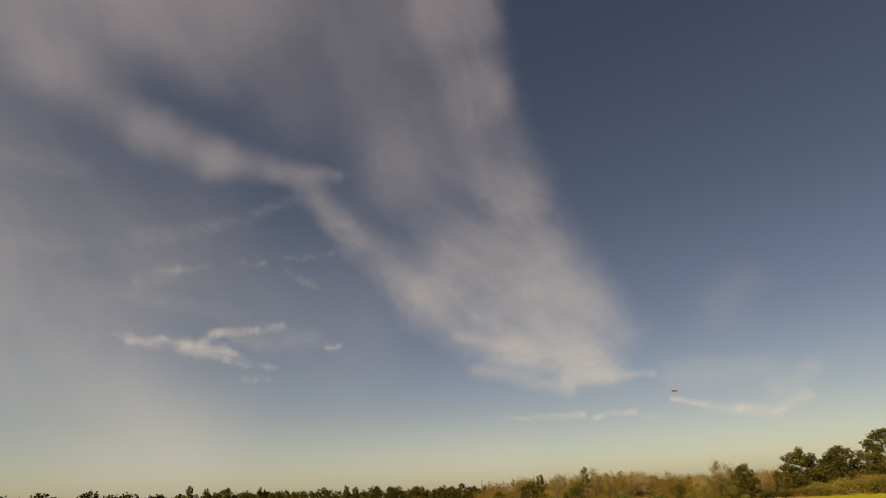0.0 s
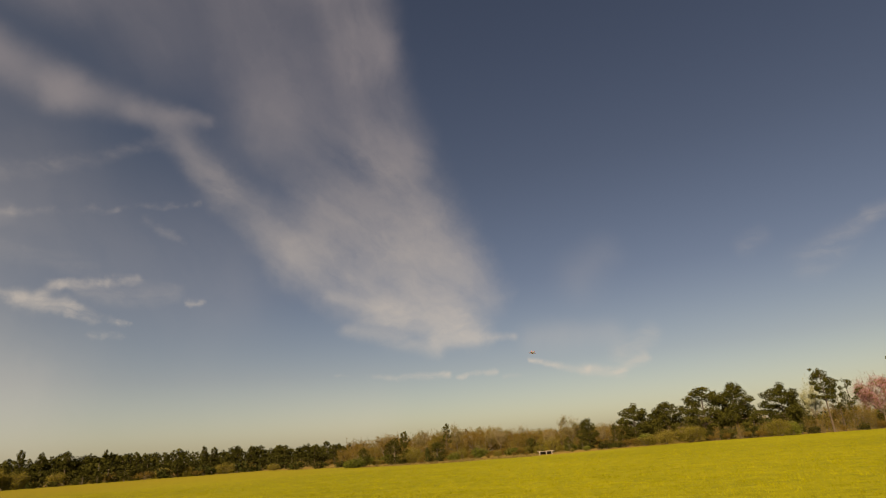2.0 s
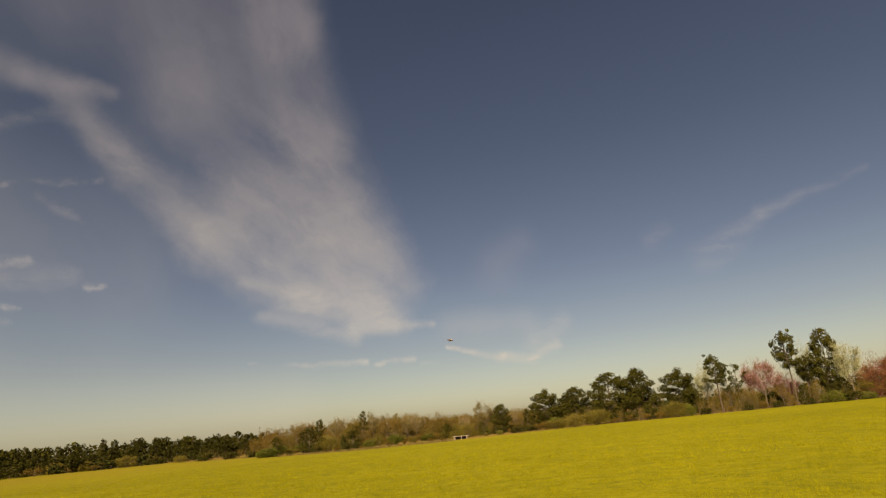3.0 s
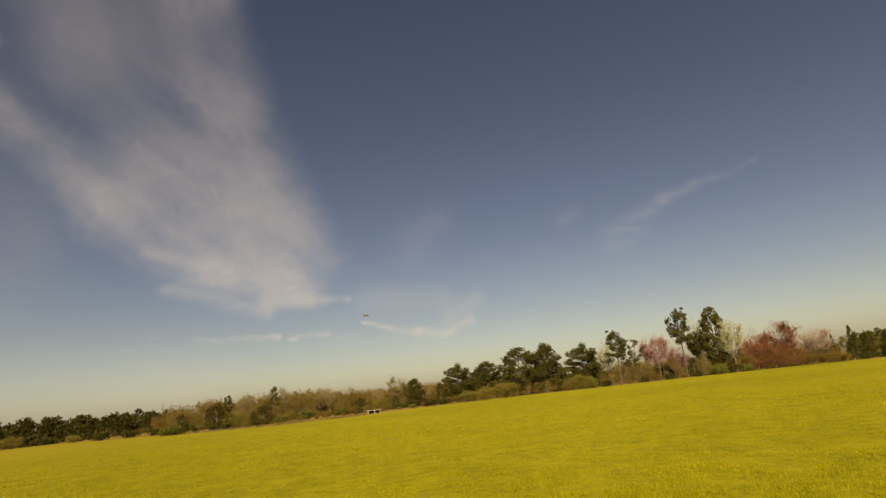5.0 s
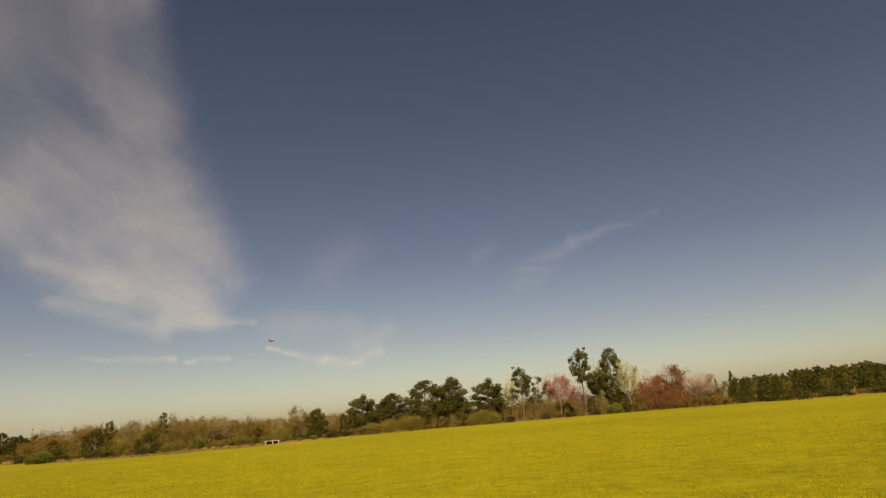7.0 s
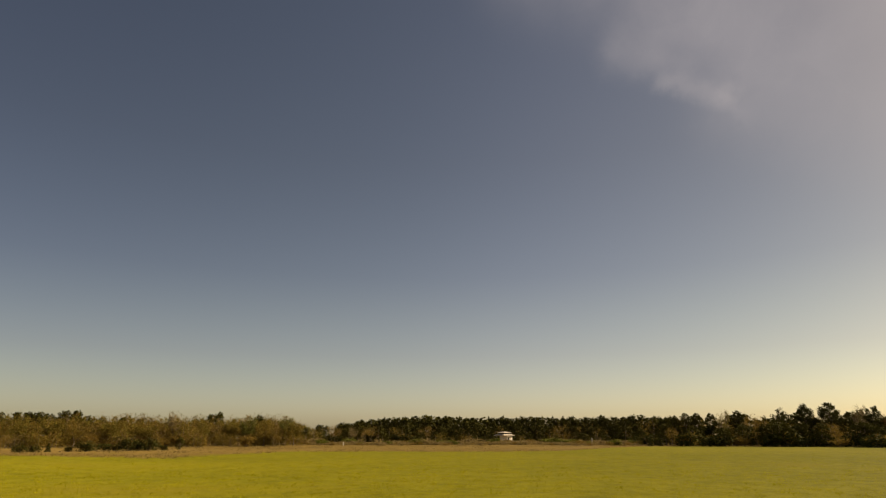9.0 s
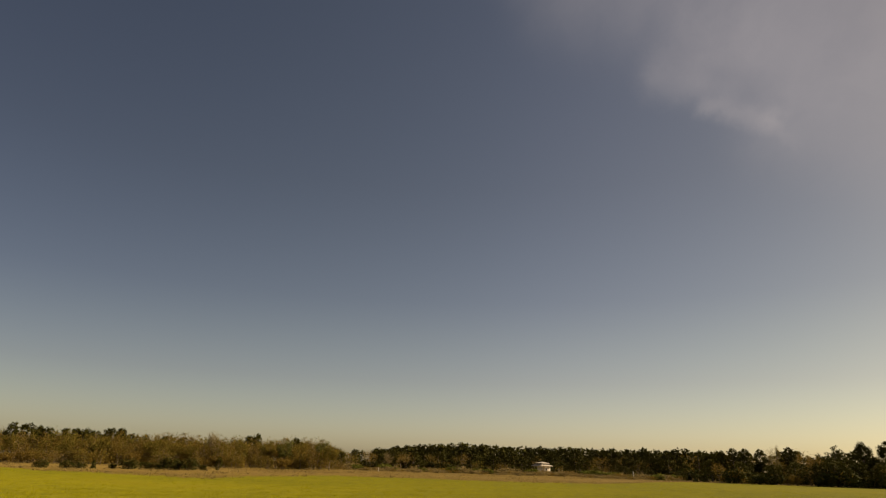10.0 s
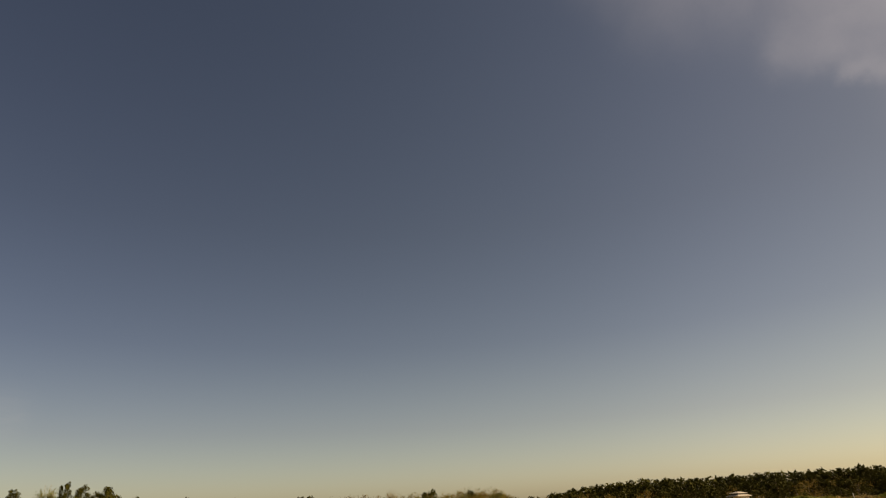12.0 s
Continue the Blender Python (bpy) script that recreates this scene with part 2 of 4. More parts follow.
def plain(name, col, rough=0.6, wear=0.25, scale=8.0, metal=0.0):
    """Painted or bare surface with stains and grain."""
    m, n = material(name)
    co = n.add("ShaderNodeTexCoord").outputs["Object"]
    a, b = n.noise(co, scale, 5.0, 0.6).outputs[0], n.noise(co, scale * 9, 3.0).outputs[0]
    f = n.math("ADD", n.math("MULTIPLY", a, 0.7), n.math("MULTIPLY", b, 0.3))
    dark = tuple(c * (1 - wear) for c in col)
    c = n.mix(n.ramp(f, 0.3, 0.7), (*dark, 1), (*col, 1))
    bump = n.add("ShaderNodeBump", {"Strength": 0.15, "Distance": 0.01, "Height": b})
    finish(n, n.add("ShaderNodeBsdfPrincipled", {"Base Color": c, "Roughness": rough, "Metallic": metal, "Normal": bump.outputs[0]}).outputs[0])
    return m


M_PINE = foliage("pine_needles", (0.018, 0.018, 0.003), (0.078, 0.073, 0.011), 0.10)
M_CEDAR = foliage("cedar_needles", (0.018, 0.021, 0.005), (0.06, 0.063, 0.011), 0.12)
M_OLIVE = foliage("olive_leaves", (0.092, 0.080, 0.013), (0.195, 0.168, 0.025), 0.35)
M_LIME = foliage("fresh_leaves", (0.07, 0.085, 0.012), (0.17, 0.17, 0.022))
M_YELLOW = foliage("catkins", (0.125, 0.108, 0.015), (0.215, 0.182, 0.027), 0.4)
M_PINK = foliage("pink_blossom", (0.24, 0.10, 0.11), (0.47, 0.27, 0.28))
M_RED = foliage("red_buds", (0.15, 0.044, 0.022), (0.32, 0.13, 0.095))
M_TAN = foliage("pale_twigs", (0.13, 0.10, 0.04), (0.28, 0.22, 0.10), 0.1)
M_BROWN = foliage("brown_twigs", (0.135, 0.090, 0.018), (0.235, 0.162, 0.031), 0.38)
M_GOLD = foliage("golden_catkins", (0.145, 0.120, 0.017), (0.25, 0.205, 0.033), 0.4)
M_PALE = foliage("pale_green_buds", (0.22, 0.22, 0.11), (0.42, 0.41, 0.22))
M_ROSE = foliage("pale_rose_buds", (0.20, 0.15, 0.10), (0.42, 0.32, 0.24))
M_DRY = foliage("dry_grass", (0.15, 0.112, 0.032), (0.34, 0.26, 0.10), 0.45)
M_PINEBARK = bark("pine_bark", (0.045, 0.03, 0.016), (0.125, 0.088, 0.05))
M_BARK = bark("grey_bark", (0.07, 0.052, 0.028), (0.20, 0.155, 0.09))


def grass_material():
    """Blades that differ one by one, in tufts and in wide patches."""
    m, n = material("field_grass")
    place = n.add("ShaderNodeNewGeometry")
    wide = n.noise(place.outputs["Position"], 0.22, 3.0, 0.6).outputs[0]
    tuft = n.noise(place.outputs["Position"], 1.7, 3.0, 0.65).outputs[0]
    fac = n.math("ADD", n.math("MULTIPLY", place.outputs["Random Per Island"], 0.5), n.math("ADD", n.math("MULTIPLY", tuft, 1.05), n.math("MULTIPLY_ADD", wide, 0.8, -0.68)), clamp=True)
    col = n.mix(fac, (0.15, 0.155, 0.003, 1), (0.42, 0.38, 0.007, 1))
    d = n.add("ShaderNodeBsdfPrincipled", {"Base Color": col, "Roughness": 0.8, "Specular IOR Level": 0.05})
    tr = n.add("ShaderNodeBsdfTranslucent", {"Color": col})
    finish(n, n.add("ShaderNodeMixShader", {0: 0.35, 1: d.outputs[0], 2: tr.outputs[0]}).outputs[0])
    return m


M_GRASS = grass_material()


def ground_material():
    """Meadow inside the field, dry grass and leaf litter outside it."""
    m, n = material("ground")
    pos = n.add("ShaderNodeNewGeometry").outputs["Position"]
    inside = n.add("ShaderNodeAttribute", attribute_name="meadow").outputs["Fac"]
    patch = n.noise(pos, 0.03, 4.0, 0.6).outputs[0]
    mott = n.noise(pos, 0.55, 5.0, 0.65).outputs[0]
    tuft = n.noise(pos, 6.0, 6.0, 0.72).outputs[0]
    clump = n.noise(pos, 1.6, 5.0, 0.7).outputs[0]
    fac = n.math("ADD", n.math("MULTIPLY", patch, 0.22), n.math("ADD", n.math("MULTIPLY", mott, 0.22), n.math("ADD", n.math("MULTIPLY", clump, 0.28), n.math("MULTIPLY", tuft, 0.28))))
    green = n.mix(n.ramp(fac, 0.38, 0.60), (0.108, 0.108, 0.003, 1), (0.222, 0.204, 0.005, 1))
    green = n.mix(n.ramp(n.noise(n.vec("MULTIPLY", pos, (1.0, 0.55, 1.0)), 0.45, 4.0, 0.6).outputs[0], 0.60, 0.72, 0.0, 0.45), green, (0.078, 0.085, 0.003, 1))
    green = n.mix(n.ramp(n.noise(pos, 0.06, 3.0).outputs[0], 0.58, 0.75, 0.0, 0.5), green, (0.19, 0.155, 0.010, 1))
    far_dry = n.ramp(n.math("ADD", n.vec("DISTANCE", pos, tuple(way(44) * 170)), n.math("MULTIPLY", patch, 60.0)), 60.0, 165.0, 0.55, 0.0)
    green = n.mix(n.math("MULTIPLY", far_dry, n.ramp(mott, 0.25, 0.6, 0.5, 1.0)), green, (0.21, 0.145, 0.012, 1))
    dry = n.mix(n.ramp(fac, 0.38, 0.62), (0.10, 0.066, 0.014, 1), (0.25, 0.175, 0.042, 1))
    edge = n.ramp(n.math("ADD", inside, n.math("MULTIPLY_ADD", mott, 0.9, -0.45)), 0.35, 0.65)
    bump = n.add("ShaderNodeBump", {"Strength": 0.35, "Distance": 0.08, "Height": tuft})
    b2 = n.add("ShaderNodeBump", {"Strength": 0.40, "Distance": 0.25, "Height": mott, "Normal": bump.outputs[0]})
    finish(n, n.add("ShaderNodeBsdfPrincipled", {"Base Color": n.mix(edge, dry, green), "Roughness": 0.95, "Diffuse Roughness": 0.33, "Specular IOR Level": 0.05, "Normal": b2.outputs[0]}).outputs[0])
    return m


# ---- ground ----
def lie(x, y):
    """Height of the ground."""
    r = math.hypot(x, y)
    k = min(1.0, max(0.0, (r - 6) / 30))
    return k * 0.22 * noise.noise((x / 38.0, y / 38.0, 0.3))


EDGE_AZ = (-200, -162, -145, -138, -122, -114, -103, -91, -81, -75, -63, -57, -45, -36, -27, -18, -6, 5, 12, 20, 25, 32, 60)
EDGE_R = (120, 132, 122, 84, 89, 89, 67, 82, 150, 168, 168, 132, 126, 127, 119, 112, 97, 98, 115, 185, 240, 265, 270)


def field_edge(az):
    while az > 160:
        az -= 360
    return float(np.interp(az, EDGE_AZ, EDGE_R))


def build_ground():
    rings = [0.0] + [1.5 * 1.045 ** i for i in range(180)]
    rings = [r for r in rings if r < 3900] + [4000.0]
    nseg = 360
    V, A, F = [], [], []
    for r in rings:
        for s in range(nseg):
            az = s - 200.0
            d = way(az)
            x, y = d.x * r, d.y * r
            V.append((x, y, lie(x, y)))
            A.append(min(1.0, max(0.0, 0.5 + (field_edge(az) - r) / 26.0)))
    for i in range(len(rings) - 1):
        for s in range(nseg):
            a, b = i * nseg + s, i * nseg + (s + 1) % nseg
            F.append((a + nseg, a, b, b + nseg))
    me = bpy.data.meshes.new("ground")
    me.from_pydata(V, [], F)
    me.attributes.new("meadow", "FLOAT", "POINT").data.foreach_set("value", A)
    me.polygons.foreach_set("use_smooth", [True] * len(F))
    me.materials.append(ground_material())
    me.validate()
    return tagged(new("ground", me), "open yellow-green grass field with dry tan margins", "field", kind="structure")


ground = build_ground()


# ---- builders for plants ----
class Soup:
    """Triangles gathered into one mesh, with a material for each."""

    def __init__(self):
        self.v, self.f, self.m, self.n = [], [], [], 0

    def tris(self, pts, mat=0):
        """pts: array (k, 3, 3)."""
        k = len(pts)
        self.v.append(np.asarray(pts, float).reshape(-1, 3))
        self.f.append(np.arange(k * 3).reshape(-1, 3) + self.n)
        self.m.append(np.full(k, mat))
        self.n += k * 3

    def tube(self, pts, radii, sides=6, mat=0):
        """A tapered limb along pts."""
        pts = [Vector(p) for p in pts]
        rings = []
        for i, p in enumerate(pts):
            d = (pts[min(i + 1, len(pts) - 1)] - pts[max(i - 1, 0)]).normalized()
            u = d.orthogonal().normalized()
            w = d.cross(u)
            rings.append([p + (u * math.cos(6.2832 * s / sides) + w * math.sin(6.2832 * s / sides)) * radii[i] for s in range(sides)])
        base = self.n
        self.v.append(np.array([tuple(q) for r in rings for q in r]))
        F = []
        for i in range(len(pts) - 1):
            for s in range(sides):
                a, b = i * sides + s, i * sides + (s + 1) % sides
                F += [(a, b, a + sides), (b, b + sides, a + sides)]
        self.f.append(np.array(F) + base)
        self.m.append(np.full(len(F), mat))
        self.n += len(pts) * sides

    def arrays(self):
        return np.concatenate(self.v), np.concatenate(self.f), np.concatenate(self.m)


def mesh_from(name, V, F, mats, idx=None):
    me = bpy.data.meshes.new(name)
    me.vertices.add(len(V))
    me.vertices.foreach_set("co", np.asarray(V, np.float32).ravel())
    me.loops.add(len(F) * 3)
    me.loops.foreach_set("vertex_index", np.asarray(F, np.int32).ravel())
    me.polygons.add(len(F))
    me.polygons.foreach_set("loop_start", np.arange(len(F), dtype=np.int32) * 3)
    for m in mats:
        me.materials.append(m)
    if idx is not None:
        me.polygons.foreach_set("material_index", np.asarray(idx, np.int32))
    me.update(calc_edges=True)
    return me


def leaves(rng, centre, radii, count, size, shell=0.5):
    """Small triangles strewn through a squashed ball, denser towards its skin."""
    d = rng.normal(size=(count, 3))
    d /= np.linalg.norm(d, axis=1)[:, None]
    rad = rng.random(count) ** (1 / 3.0) * (1 - shell) + shell * (0.75 + 0.3 * rng.random(count))
    c = np.asarray(centre) + d * rad[:, None] * np.asarray(radii)
    return leaf_tris(rng, c, d, size)


def leaf_tris(rng, c, d, size):
    k = len(c)
    nrm = d + rng.normal(size=(k, 3)) * 0.8
    nrm /= np.linalg.norm(nrm, axis=1)[:, None]
    u = np.cross(nrm, rng.normal(size=(k, 3)))
    u /= np.linalg.norm(u, axis=1)[:, None]
    w = np.cross(nrm, u)
    s = (size * (0.6 + 0.8 * rng.random(k)))[:, None]
    return np.stack([c - u * s * 0.5, c + u * s * 0.5, c + w * s * (0.7 + 0.5 * rng.random((k, 1)))], 1)


def twigs(rng, base, ends, width):
    """Thin slivers from base to ends."""
    base, ends = np.asarray(base), np.asarray(ends)
    d = ends - base
    side = np.cross(d, rng.normal(size=d.shape))
    side /= np.linalg.norm(side, axis=1)[:, None] + 1e-9
    return np.stack([base - side * width, base + side * width, ends], 1)


def grow_pine(seed, h=13.0, crown_at=0.45, reach=3.6, limbs=22, fullness=1.0, lean=0.0, wide_at=0.35, puff=0.78):
    """A pine: limbs of uneven length under a domed outline, each ending in a spray of needle puffs, with gaps between."""
    rng = np.random.default_rng(seed)
    trunk, crown = Soup(), Soup()
    bend = rng.normal(size=2) * 0.3
    line = [((lean + bend[0] * math.sin(2.5 * k)) * k * 1.2, bend[1] * math.sin(2 * k) * k, h * 0.95 * k) for k in np.linspace(0, 1, 9)]
    trunk.tube([(p[0], p[1], p[2] - (0.3 if i == 0 else 0)) for i, p in enumerate(line)], [0.20 * (1 - 0.85 * k) + 0.02 for k in np.linspace(0, 1, 9)], 7)
    ph = rng.random(3) * 6.28

    def on(k):
        i = min(int(k * 8), 7)
        a, b = np.array(line[i]), np.array(line[i + 1])
        return a + (b - a) * (k * 8 - i)

    def needles(c, s):
        """One puff: flat below, rounded above, with needles that stick out."""
        n = int(34 * fullness)
        crown.tris(leaves(rng, c, (s, s, s * 0.62), n, 0.28, 0.55))
        d = rng.normal(size=(10, 3)) + (0, 0, 0.5)
        d /= np.linalg.norm(d, axis=1)[:, None]
        crown.tris(twigs(rng, c + d * s * 0.5, c + d * s * (1.05 + 0.35 * rng.random((10, 1))) * (1, 1, 0.8), 0.05))

    for i in range(limbs):
        rel = (i + rng.random() * 0.9) / limbs
        k = crown_at + (0.98 - crown_at) * rel
        dome = math.sqrt(max(0.03, 1 - ((rel - wide_at) / (1.04 - wide_at)) ** 2)) if rel > wide_at else 0.55 + 0.45 * rel / wide_at
        a = i * 2.4 + rng.normal() * 0.4
        lobe = 1 + 0.20 * math.sin(2 * a + ph[0] + 3 * rel) + 0.14 * math.sin(3 * a + ph[1] - 4 * rel)
        length = reach * dome * lobe * (0.62 + 0.42 * rng.random())
        out = np.array([math.cos(a), math.sin(a), 0.0])
        across = np.array([-math.sin(a), math.cos(a), 0.0])
        p0 = on(max(crown_at * 0.92, k - 0.05 - 0.09 * rel))
        p2 = on(k) + out * length + (0, 0, rng.normal() * 0.25)
        p1 = p0 + (p2 - p0) * 0.5 + (0, 0, -0.08 * length)
        trunk.tube([p0, p1, p2], [0.075 * (1.2 - rel), 0.05, 0.018], 4)
        needles(p2, puff * (0.75 + 0.5 * rng.random()))
        sprays = 2 + int(length * fullness * 0.8)
        for q in range(sprays):
            f = 0.42 + 0.5 * (q + rng.random()) / sprays
            root = p1 + (p2 - p1) * (f * 2 - 1) if f > 0.5 else p0 + (p1 - p0) * f * 2
            tip = root + across * rng.choice((-1, 1)) * length * (0.18 + 0.25 * rng.random()) + out * 0.12 * length + (0, 0, 0.12 + 0.25 * rng.random())
            trunk.tube([root, tip], [0.028, 0.012], 3)
            needles(tip, puff * (0.6 + 0.5 * rng.random()))
    for q in range(4):
        needles(on(0.98) + rng.normal(size=3) * (0.55, 0.55, 0.25) + (0, 0, 0.1), puff * (0.6 + 0.3 * rng.random()))
    for q in range(7):
        k = 0.2 + max(0.02, crown_at - 0.2) * rng.random()
        a = rng.random() * 6.28
        p0 = on(k)
        trunk.tube([p0, p0 + np.array([math.cos(a), math.sin(a), -0.1]) * (0.5 + rng.random())], [0.03, 0.01], 3)
    return trunk, crown


def grow_bare(seed, h=10.0, spread=3.4, leafy=0, leaf=0.16, fork=0.28, lean=0.0, twig_mat=0, leaf_mat=1, density=1.0):
    """A leafless or budding tree: forked limbs, a haze of fine twigs, and buds or blossom where leafy."""
    rng = np.random.default_rng(seed)
    trunk, crown = Soup(), Soup()
    top = np.array([lean * h * fork, 0, h * fork])
    trunk.tube([(0, 0, -0.3), top * 0.5 + (0.05, 0, 0), top], [0.17, 0.13, 0.10], 6)
    tips = []
    mid_z, half = h * (0.5 + fork * 0.5), h * (0.46 - fork * 0.42)
    for i in range(11):
        a = i * 2.4 + rng.normal() * 0.4
        rise = -0.35 + 1.3 * ((i * 0.618 + 0.3) % 1.0)
        rise = min(0.95, rise)
        out = spread * math.sqrt(1 - rise * rise) * (0.62 + 0.3 * rng.random())
        end = np.array([lean * h + math.cos(a) * out, math.sin(a) * out, mid_z + half * rise * (0.7 + 0.2 * rng.random())])
        mid = top + (end - top) * 0.5 + (math.cos(a) * out * 0.18, math.sin(a) * out * 0.18, 0)
        trunk.tube([top, mid, end], [0.07, 0.042, 0.014], 4)
        for j in range(5):
            k = 0.3 + 0.7 * rng.random()
            p = (mid + (end - mid) * (k * 2 - 1)) if k > 0.5 else (top + (mid - top) * k * 2)
            b = a + rng.normal() * 1.0
            e = p + np.array([math.cos(b), math.sin(b), 0.35 + 0.5 * rng.random()]) * spread * (0.22 + 0.22 * rng.random())
            trunk.tube([p, (p + e) / 2 + (0, 0, -0.08), e], [0.026, 0.018, 0.008], 3)
            tips += [(p, e)]
    fill = int(760 * density)
    d = rng.normal(size=(fill, 3))
    d /= np.linalg.norm(d, axis=1)[:, None]
    lump = 1 + 0.16 * np.sin(d[:, :1] * 5 + seed) + 0.14 * np.sin(d[:, 1:2] * 6 + 2 * seed) + 0.10 * np.sin(d[:, 2:] * 7)
    c = np.array([lean * h, 0, mid_z]) + d * (0.45 + 0.47 * rng.random((fill, 1))) * lump * (spread, spread, half * 1.02)
    dirs = d * 0.5 + rng.normal(size=(fill, 3)) * 0.45 + (0, 0, 0.35)
    crown.tris(twigs(rng, c, c + dirs * 0.17 * spread, 0.03), twig_mat)
    if leafy:
        pick = c[rng.integers(0, fill, int(leafy * 16))] + rng.normal(size=(int(leafy * 16), 3)) * 0.25
        crown.tris(leaf_tris(rng, pick, rng.normal(size=pick.shape), leaf), leaf_mat)
    for p, e in tips:
        nt = int(24 * density)
        k = rng.random((nt, 1))
        base = p + (e - p) * (0.25 + 0.75 * k)
        d = (e - p) / np.linalg.norm(e - p) * 0.5 + rng.normal(size=(nt, 3)) * 0.7 + (0, 0, 0.3)
        ends = base + d * (0.55 + 0.6 * rng.random((nt, 1))) * spread * 0.19
        crown.tris(twigs(rng, base, ends, 0.030), twig_mat)
        kk = rng.random((nt, 1))
        sub = base + (ends - base) * (0.3 + 0.6 * kk)
        crown.tris(twigs(rng, sub, sub + rng.normal(size=(nt, 3)) * 0.3 * spread * 0.22 + (0, 0, 0.18), 0.022), twig_mat)
        if leafy:
            nl = int(leafy * 0.7)
            c = base[rng.integers(0, nt, nl)] + (ends[rng.integers(0, nt, nl)] - base[rng.integers(0, nt, nl)]) * 0.7
            c = c + rng.normal(size=(nl, 3)) * 0.22
            crown.tris(leaf_tris(rng, c, rng.normal(size=(nl, 3)), leaf), leaf_mat)
    return trunk, crown


def grow_round(seed, h=8.0, spread=3.6, lobes=16, per=130, leaf=0.28, low=0.12):
    """A dense evergreen or leafed tree with a lumpy crown that comes down low."""
    rng = np.random.default_rng(seed)
    trunk, crown = Soup(), Soup()
    trunk.tube([(0, 0, -0.3), (0.1, 0, h * 0.35), (0, 0.1, h * 0.8)], [0.22, 0.15, 0.04], 7)
    for i in range(lobes):
        k = (i + rng.random()) / lobes
        z = h * (low + (0.88 - low) * k)
        prof = math.sin(math.pi * (0.22 + 0.70 * k)) ** 0.8
        a = i * 2.4 + rng.normal() * 0.4
        r = spread * prof * (0.45 + 0.35 * rng.random())
        c = np.array([math.cos(a) * r, math.sin(a) * r, z])
        trunk.tube([(0, 0, z * 0.75), c], [0.06, 0.02], 4)
        s = spread * (0.28 + 0.20 * rng.random())
        crown.tris(leaves(rng, c, (s, s, s * 0.72), per, leaf, 0.7))
    crown.tris(leaves(rng, (0, 0, h * 0.88), (spread * 0.36, spread * 0.36, h * 0.12), per, leaf, 0.7))
    return trunk, crown


def grow_cone(seed, h=6.0, spread=1.7, tiers=11):
    """A cedar: ragged cone, foliage to the ground."""
    rng = np.random.default_rng(seed)
    trunk, crown = Soup(), Soup()
    trunk.tube([(0, 0, -0.3), (0, 0, h * 0.9)], [0.14, 0.03], 6)
    for i in range(tiers):
        k = i / (tiers - 1)
        r = spread * (1 - k) ** 0.8 * (0.85 + 0.3 * rng.random()) + 0.12
        for q in range(max(3, int(7 * (1 - k)) + 2)):
            a = q * 2.4 + i + rng.normal() * 0.3
            rr = r * (0.45 + 0.5 * rng.random())
            c = np.array([math.cos(a) * rr, math.sin(a) * rr, h * (0.05 + 0.90 * k) + rng.normal() * 0.1])
            s = 0.28 + 0.30 * (1 - k)
            crown.tris(leaves(rng, c, (s, s, s * 1.2), 34, 0.22, 0.5))
    return trunk, crown


def grow_shrub(seed, h=3.0, spread=2.0, stems=14, leafy=1200, leaf=0.15, twig=500):
    """A bush: many stems fanning from the ground, fine twigs, leaves or catkins in an uneven dome."""
    rng = np.random.default_rng(seed)
    trunk, crown = Soup(), Soup()
    ends = []
    for i in range(stems):
        a = i * 2.4 + rng.normal() * 0.3
        r = spread * math.sqrt((i + 0.5) / stems) * (0.65 + 0.35 * rng.random())
        zt = h * (0.65 + 0.32 * rng.random()) * math.sqrt(max(0.12, 1 - (r / spread / 1.15) ** 2))
        e = np.array([math.cos(a) * r, math.sin(a) * r, zt])
        trunk.tube([(math.cos(a) * 0.15, math.sin(a) * 0.15, -0.15), e * (0.55, 0.55, 0.6), e], [0.04, 0.028, 0.01], 4)
        ends.append(e)
    for e in ends:
        nt = twig // stems
        base = e * (0.3 + 0.7 * rng.random((nt, 1)))
        crown.tris(twigs(rng, base, base + rng.normal(size=(nt, 3)) * 0.30 * spread * 0.6 + (0, 0, 0.3), 0.024), 0)
        if leafy:
            s = spread * (0.26 + 0.14 * rng.random())
            crown.tris(leaves(rng, e * (0.92, 0.92, 0.86), (s, s, s * 0.9), leafy // stems, leaf * 0.85, 0.15), 1)
            crown.tris(leaves(rng, e * (0.9, 0.9, 0.42), (s, s, max(0.25, e[2] * 0.4)), leafy // stems // 2, leaf, 0.35), 1)
    return trunk, crown


def grow_thicket(seed, h=8.0, spread=2.6, stems=26, leafy=0, leaf=0.15):
    """Close-grown young trees: many upright stems with fine twigs all the way up."""
    rng = np.random.default_rng(seed)
    trunk, crown = Soup(), Soup()
    for i in range(stems):
        a, r = i * 2.4, spread * math.sqrt((i + 0.5) / stems)
        p = np.array([math.cos(a) * r, math.sin(a) * r, -0.2])
        e = np.array([p[0] * 1.15 + rng.normal() * 0.3, p[1] * 1.15 + rng.normal() * 0.3, h * (0.55 + 0.45 * rng.random())])
        trunk.tube([p, (p + e) / 2 + rng.normal(size=3) * 0.12, e], [0.06, 0.045, 0.012], 4)
        nt = 80
        k = 0.12 + 0.88 * rng.random((nt, 1))
        base = p + (e - p) * k
        d = rng.normal(size=(nt, 3)) * (0.6, 0.6, 0.35) + (0, 0, 0.35)
        crown.tris(twigs(rng, base, base + d * (0.5 + 0.6 * rng.random((nt, 1))), 0.030), 0)
        if leafy:
            c = base[rng.integers(0, nt, leafy)] + rng.normal(size=(leafy, 3)) * 0.4
            crown.tris(leaf_tris(rng, c, rng.normal(size=(leafy, 3)), leaf), 1)
    return trunk, crown


